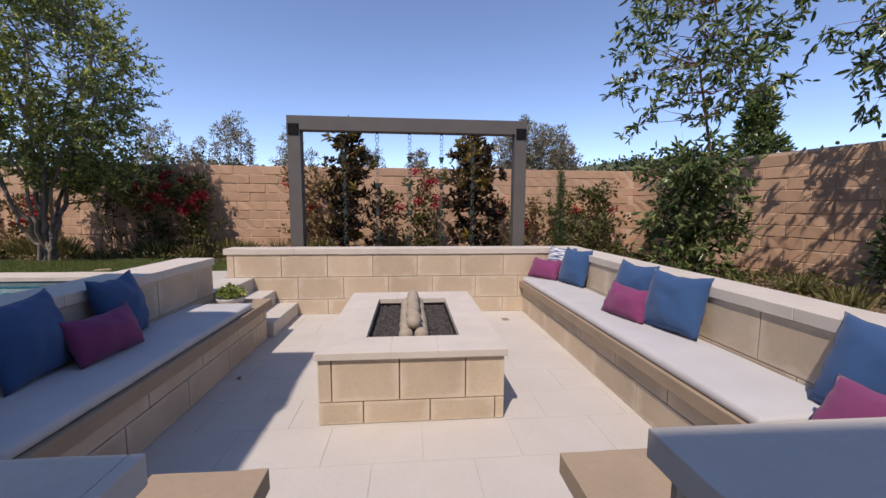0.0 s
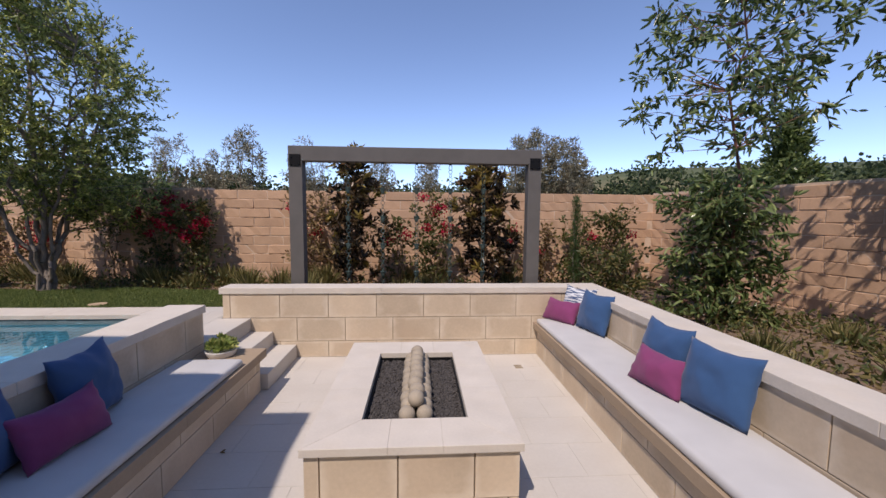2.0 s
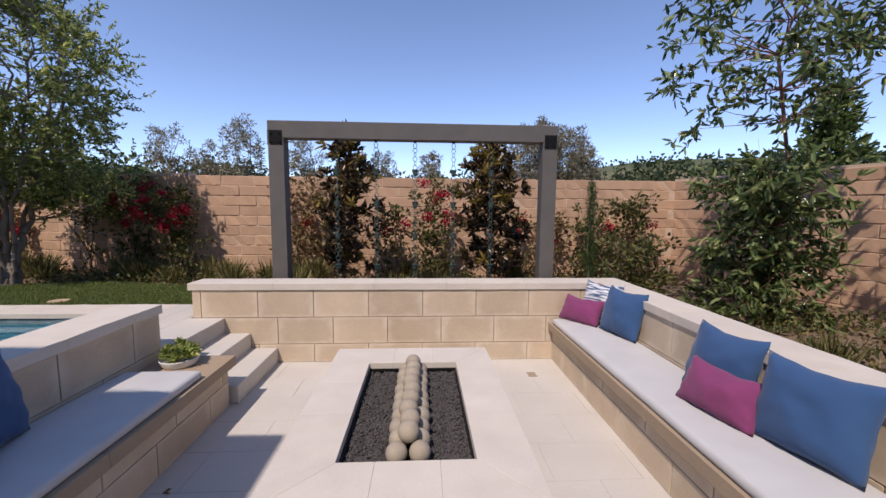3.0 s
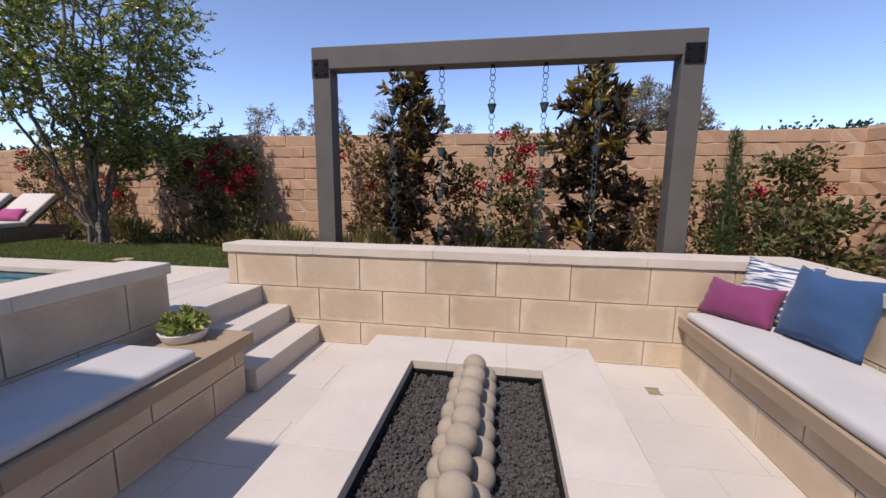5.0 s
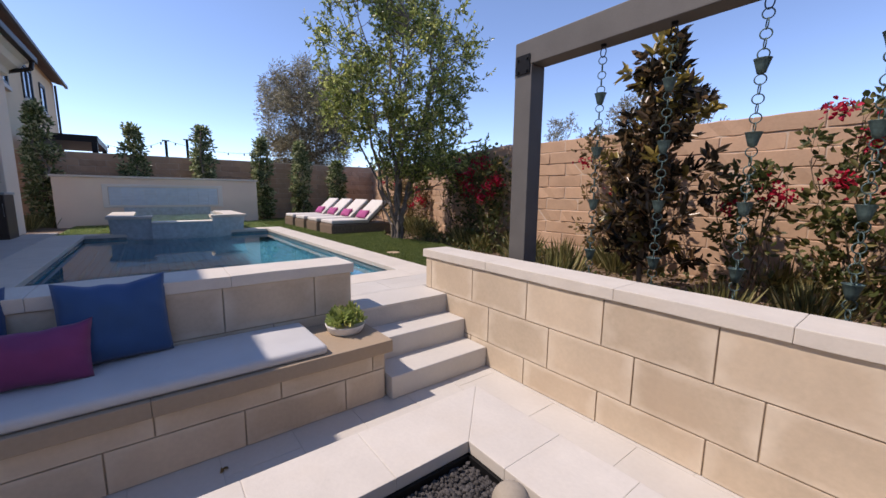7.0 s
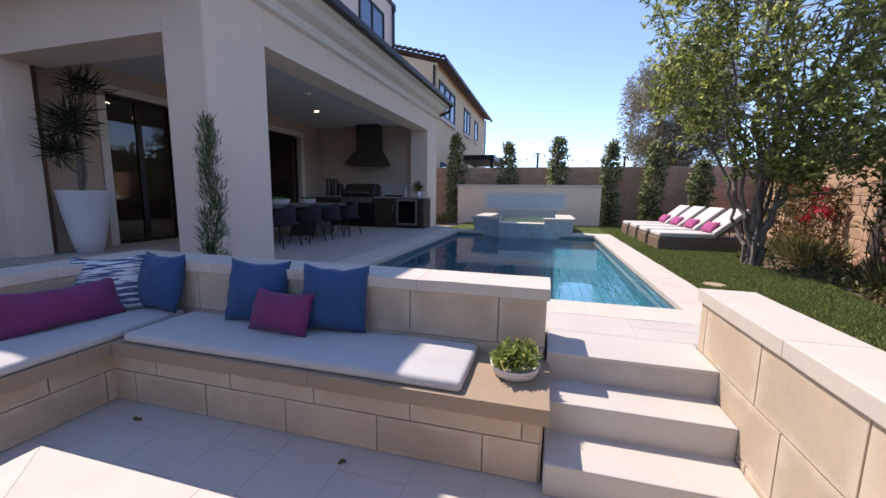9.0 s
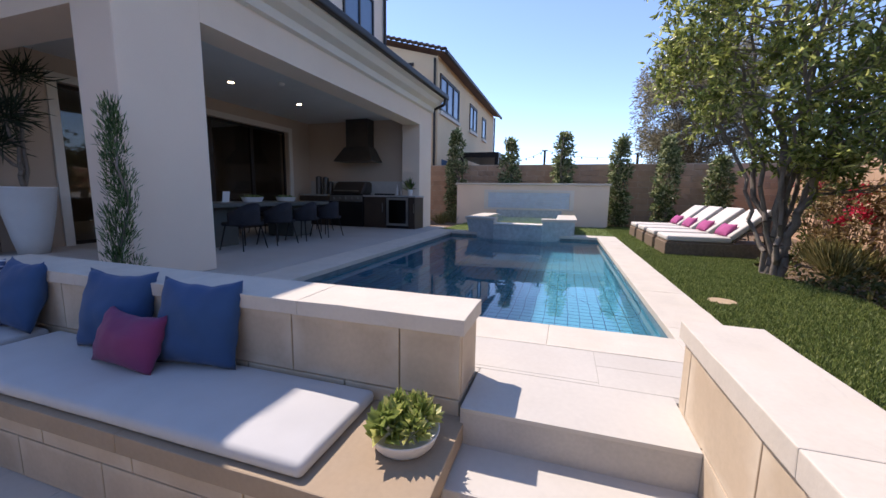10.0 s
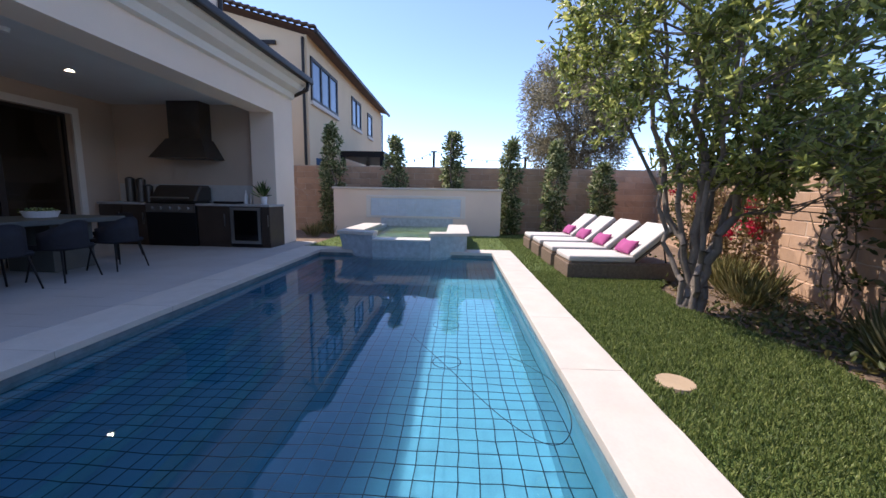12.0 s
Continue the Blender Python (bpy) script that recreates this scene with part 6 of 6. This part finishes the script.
TILEROW = mesh_of(bx(-0.11, 0.11, -0.14, 0.14, 0.0, 0.07, bevel=0.03), "roof_tile", M_ROOF)
for i in range(20):
    piece("roof_tile", TILEROW, roof, (0.30, 0.30 - 0.24 * i, 7.10 + 0.0658 * i))
bm = bmesh.new()
tri = [[bm.verts.new((x, y, z)) for y, z in ((-0.05, 6.99), (-4.5, 8.2), (-8.95, 6.99))] for x in (-0.3, -0.004)]
bm.faces.new(tri[0][::-1])
bm.faces.new(tri[1])
for i in range(3):
    bm.faces.new((tri[0][i], tri[0][(i + 1) % 3], tri[1][(i + 1) % 3], tri[1][i]))
bmesh.ops.recalc_face_normals(bm, faces=list(bm.faces))
part("gable", bm, M_STUCCO_NB, nb)
bm = bmesh.new()
box(bm, -12.95, 0.4, 0.40, 0.52, 6.9, 7.04, bevel=0.02)
tube(bm, (0.06, -0.12, 6.9), (0.06, -0.12, 0.5), 0.05, 0.05)
tube(bm, (-12.4, 0.08, 6.9), (-12.4, 0.08, 0.5), 0.05, 0.05)
part("gutter", bm, M_BRONZE, nb, "dark gutter and downpipes")


def nb_window(x0, x1, z0, z1, n):
    w = part("window", bx(x0, x1, 0.0, 0.012, z0, z1), M_WINDOW_NB, nb, "window reflecting the blue sky")
    bm = bmesh.new()
    for i in range(n + 1):
        x = x0 + (x1 - x0) * i / n
        box(bm, x - 0.06, x + 0.06, 0.0, 0.05, z0 - 0.06, z1 + 0.06)
    for z in (z0, z1):
        box(bm, x0, x1, 0.0, 0.05, z - 0.06, z + 0.06)
    part("window_frame", bm, M_BRONZE, w)
    part("sill", bx(x0 - 0.1, x1 + 0.1, 0.0, 0.1, z0 - 0.2, z0 - 0.065), M_TRIM, w)


nb_window(-3.1, -0.3, 5.0, 6.35, 3)
nb_window(-7.0, -5.4, 5.05, 6.3, 2)
nb_window(-9.6, -8.6, 5.05, 6.2, 1)
w = part("window", bx(0.0, 0.012, -2.2, -1.35, 5.7, 6.6), M_WINDOW_NB, nb, "small gable window")
bm = bmesh.new()
for a in ((-2.26, -2.2, 5.64, 6.66), (-1.35, -1.29, 5.64, 6.66), (-2.2, -1.35, 5.64, 5.7), (-2.2, -1.35, 6.6, 6.66)):
    box(bm, 0.0, 0.04, *a)
box(bm, 0.0, 0.08, -2.5, -1.05, 6.68, 6.8)
part("window_frame", bm, M_BRONZE, w)
part("low_window", bx(-1.7, -0.6, 0.0, 0.03, 2.3, 3.0), M_WINDOW_NB, nb)

# dark pergola and posts in the neighbour's yard
sh_label = "dark timber shade roof on posts in the next yard"
shade = thing("yard_pergola", sh_label, "pergola", (-19.5, 2.0, GROUND_Z))
part("roof", bx(-3.0, 1.5, -1.9, -0.1, 2.75, 2.98), M_BLACK, shade)
for x in (-2.9, 1.4):
    for y in (-1.8, -0.2):
        part("post", bx(x - 0.08, x + 0.08, y - 0.08, y + 0.08, 0, 2.75), M_BLACK, shade)
for y, h in ((3.9, 3.0), (4.6, 3.1), (7.6, 2.8), (9.4, 2.6)):
    p = thing("string_light_post", "dark post holding a string of bulbs in the next yard", "post", (-18.2, y, GROUND_Z), "string light posts")
    part("post", bx(-0.045, 0.045, -0.045, 0.045, 0, h, bevel=0.01), M_BLACK, p)
    part("top_bracket", bx(-0.05, 0.05, -0.12, 0.12, h, h + 0.04), M_BLACK, p)
sh = Shape()
for ya, za, yb, zb in ((2.0, 3.2, 3.9, 3.5), (3.9, 3.5, 7.6, 3.3), (7.6, 3.3, 9.4, 3.1)):
    pts = [Vector((-18.2, ya + (yb - ya) * i / 12, za + (zb - za) * i / 12 - 0.9 * (i / 12) * (1 - i / 12))) for i in range(13)]
    sh.path(pts, 0.008, 0.008, 4)
    for p in pts[1:-1:2]:
        sh.tube(p, p - Vector((0, 0, 0.09)), 0.02, 0.03, 6)
tagged(sh.make("string_lights", M_BLACK), "string of small bulbs hung between posts", "string lights")

# ---- trees and hills beyond the walls ----
def wispy_tree(at, label, height, wide, seed, leafm, per=26, n=90, leaf=(0.22, 0.05), inner=0.2, low=-1.0, stem=0.10):
    rg = np.random.default_rng(seed)
    stems = [((0, 0, 0), (0, 0, height * 0.45), stem, stem * 0.7)]
    for k in range(6):
        a = k * 1.05 + seed
        stems.append(((0, 0, height * 0.35), (wide * 0.75 * math.cos(a), wide * 0.75 * math.sin(a), height * rg.uniform(0.7, 0.98)), stem * 0.5, 0.015))
    cl = in_ellipsoid(rg, n, (0, 0, height * 0.62), (wide, wide, height * 0.40), inner, low)
    return plant("tree", label, "tree", at, stems, cl, per, leaf, leafm, M_TWIG, seed + 1, wide * 0.17, 0.3, twig=0.018)


wispy_tree((-17.4, 9.3, GROUND_Z), "grey-green feathery tree beyond the end wall", 6.9, 2.1, 301, L_OLIVE, 80, 420, (0.15, 0.032))
rg = np.random.default_rng(303)
cl = []
for _ in range(170):
    z, a = rg.uniform(0.5, 3.3), rg.uniform(0, 2 * math.pi)
    r = (0.10 + 0.85 * (3.3 - z) / 2.9) * math.sqrt(rg.uniform(0, 1))
    cl.append((r * math.cos(a), r * math.sin(a), z))
plant("tree", "dense green cone-shaped young tree beyond the side wall", "tree", (6.78, 7.0, GROUND_Z), [((0, 0, 0), (0, 0, 3.3), 0.04, 0.01)], cl, 34, (0.12, 0.045), L_DARK, M_BARK, 304, 0.14, 0.1, twig=0.006)
FARTREE = "thin-leaved grey-green tree on the slope beyond the wall"
for i, (x, y, h, w) in enumerate(((-17.5, 29, 8.0, 1.6), (-15.2, 30, 7.0, 1.3), (-12.6, 29, 8.6, 1.5), (-8.2, 29, 7.9, 1.5), (-3.0, 31, 6.6, 1.4), (0.7, 30, 6.6, 1.2), (4.6, 30, 6.8, 1.2),
                              (7.2, 27, 8.3, 1.5), (8.7, 27.5, 8.6, 1.6), (10.2, 27, 8.1, 1.5), (11.3, 27.5, 7.5, 1.2))):
    wispy_tree((x, y, -0.5), FARTREE, h, w, 320 + 3 * i, L_OLIVE, 26, 120 if x < 6 else 190, (0.26, 0.06), 0.1, -0.9, 0.08)

bm = bmesh.new()
NA, NR = 90, 16
M_HILL = mat("scrub_hillside", (0.085, 0.10, 0.045), 0.95, scale=0.12, fine=1.2, dark=0.55, light=1.4, bump=0.8, depth=0.5, stain=(0.38, 0.28, 0.16), stain_amount=0.55, stain_scale=0.035)
rows_ = []
for i in range(NA + 1):
    a = radians(-25 + 190 * i / NA)
    line = []
    for j in range(NR + 1):
        r = 45 + 200 * (j / NR) ** 1.3
        x, y = r * math.cos(a), r * math.sin(a)
        ridge = 6.5 + 7 * (0.5 + 0.5 * noise.noise(Vector((x * 0.014, y * 0.014, 1)))) + (5 if x > 20 else 0) * min(1, (x - 20) / 40 if x > 20 else 0)
        z = -1.0 + ridge * min(1.0, max(0, (r - 50) / 75)) + 1.0 * noise.noise(Vector((x * 0.05, y * 0.05, 4)))
        line.append(bm.verts.new((x, y, max(z, 0.2) if j else -0.5)))
    rows_.append(line)
for i in range(NA):
    for j in range(NR):
        bm.faces.new((rows_[i][j], rows_[i][j + 1], rows_[i + 1][j + 1], rows_[i + 1][j]))
hill_pts = [[v.co.copy() for v in line] for line in rows_]
hills = structure("backdrop_hills", bm, M_HILL, "low scrub-covered hills beyond the garden", "hills", True)
rng = np.random.default_rng(55)
hb = []
for _ in range(2600):
    i, j = rng.integers(0, NA), rng.integers(2, NR)
    f, g = rng.uniform(), rng.uniform()
    p = hill_pts[i][j].lerp(hill_pts[i + 1][j], f).lerp(hill_pts[i][j + 1].lerp(hill_pts[i + 1][j + 1], f), g)
    if noise.noise(p * 0.03) > -0.12:
        s = rng.uniform(0.6, 1.5)
        hb.append(np.array(p) + rng.normal(size=(16, 3)) * np.array([s, s, s * 0.6]) + np.array([0, 0, s * 0.5]))
hb = np.concatenate(hb)
woods = leaf_mesh("far_woods", hb, rng.normal(size=(len(hb), 3)) + np.array([0, 0, 0.5]), 1.1, 0.8, L_FAR, rng)
bands = []
for _ in range(1500):
    a = radians(rng.uniform(15, 138))
    r = rng.uniform(48, 66)
    x, y = r * math.cos(a), r * math.sin(a)
    top = 5.0 + 2.0 * noise.noise(Vector((x * 0.09, y * 0.09, 2))) + (r - 48) * 0.09 + 0.4 * max(0, math.cos(a))
    s = rng.uniform(0.9, 1.7)
    c = np.array([x, y, rng.uniform(0.5, top)])
    bands.append(c + rng.normal(size=(40, 3)) * np.array([s, s, s * 0.6]))
bands = np.concatenate(bands)
belt = leaf_mesh("tree_belt", bands, rng.normal(size=(len(bands), 3)) + np.array([0, 0, 0.3]), 0.55, 0.42, L_FAR, rng)
tagged(belt, "dense dark green belt of trees behind the garden wall", "woods", kind="stuff")
tagged(woods, "dense green scrub and oaks on the far hills", "woods", kind="stuff")
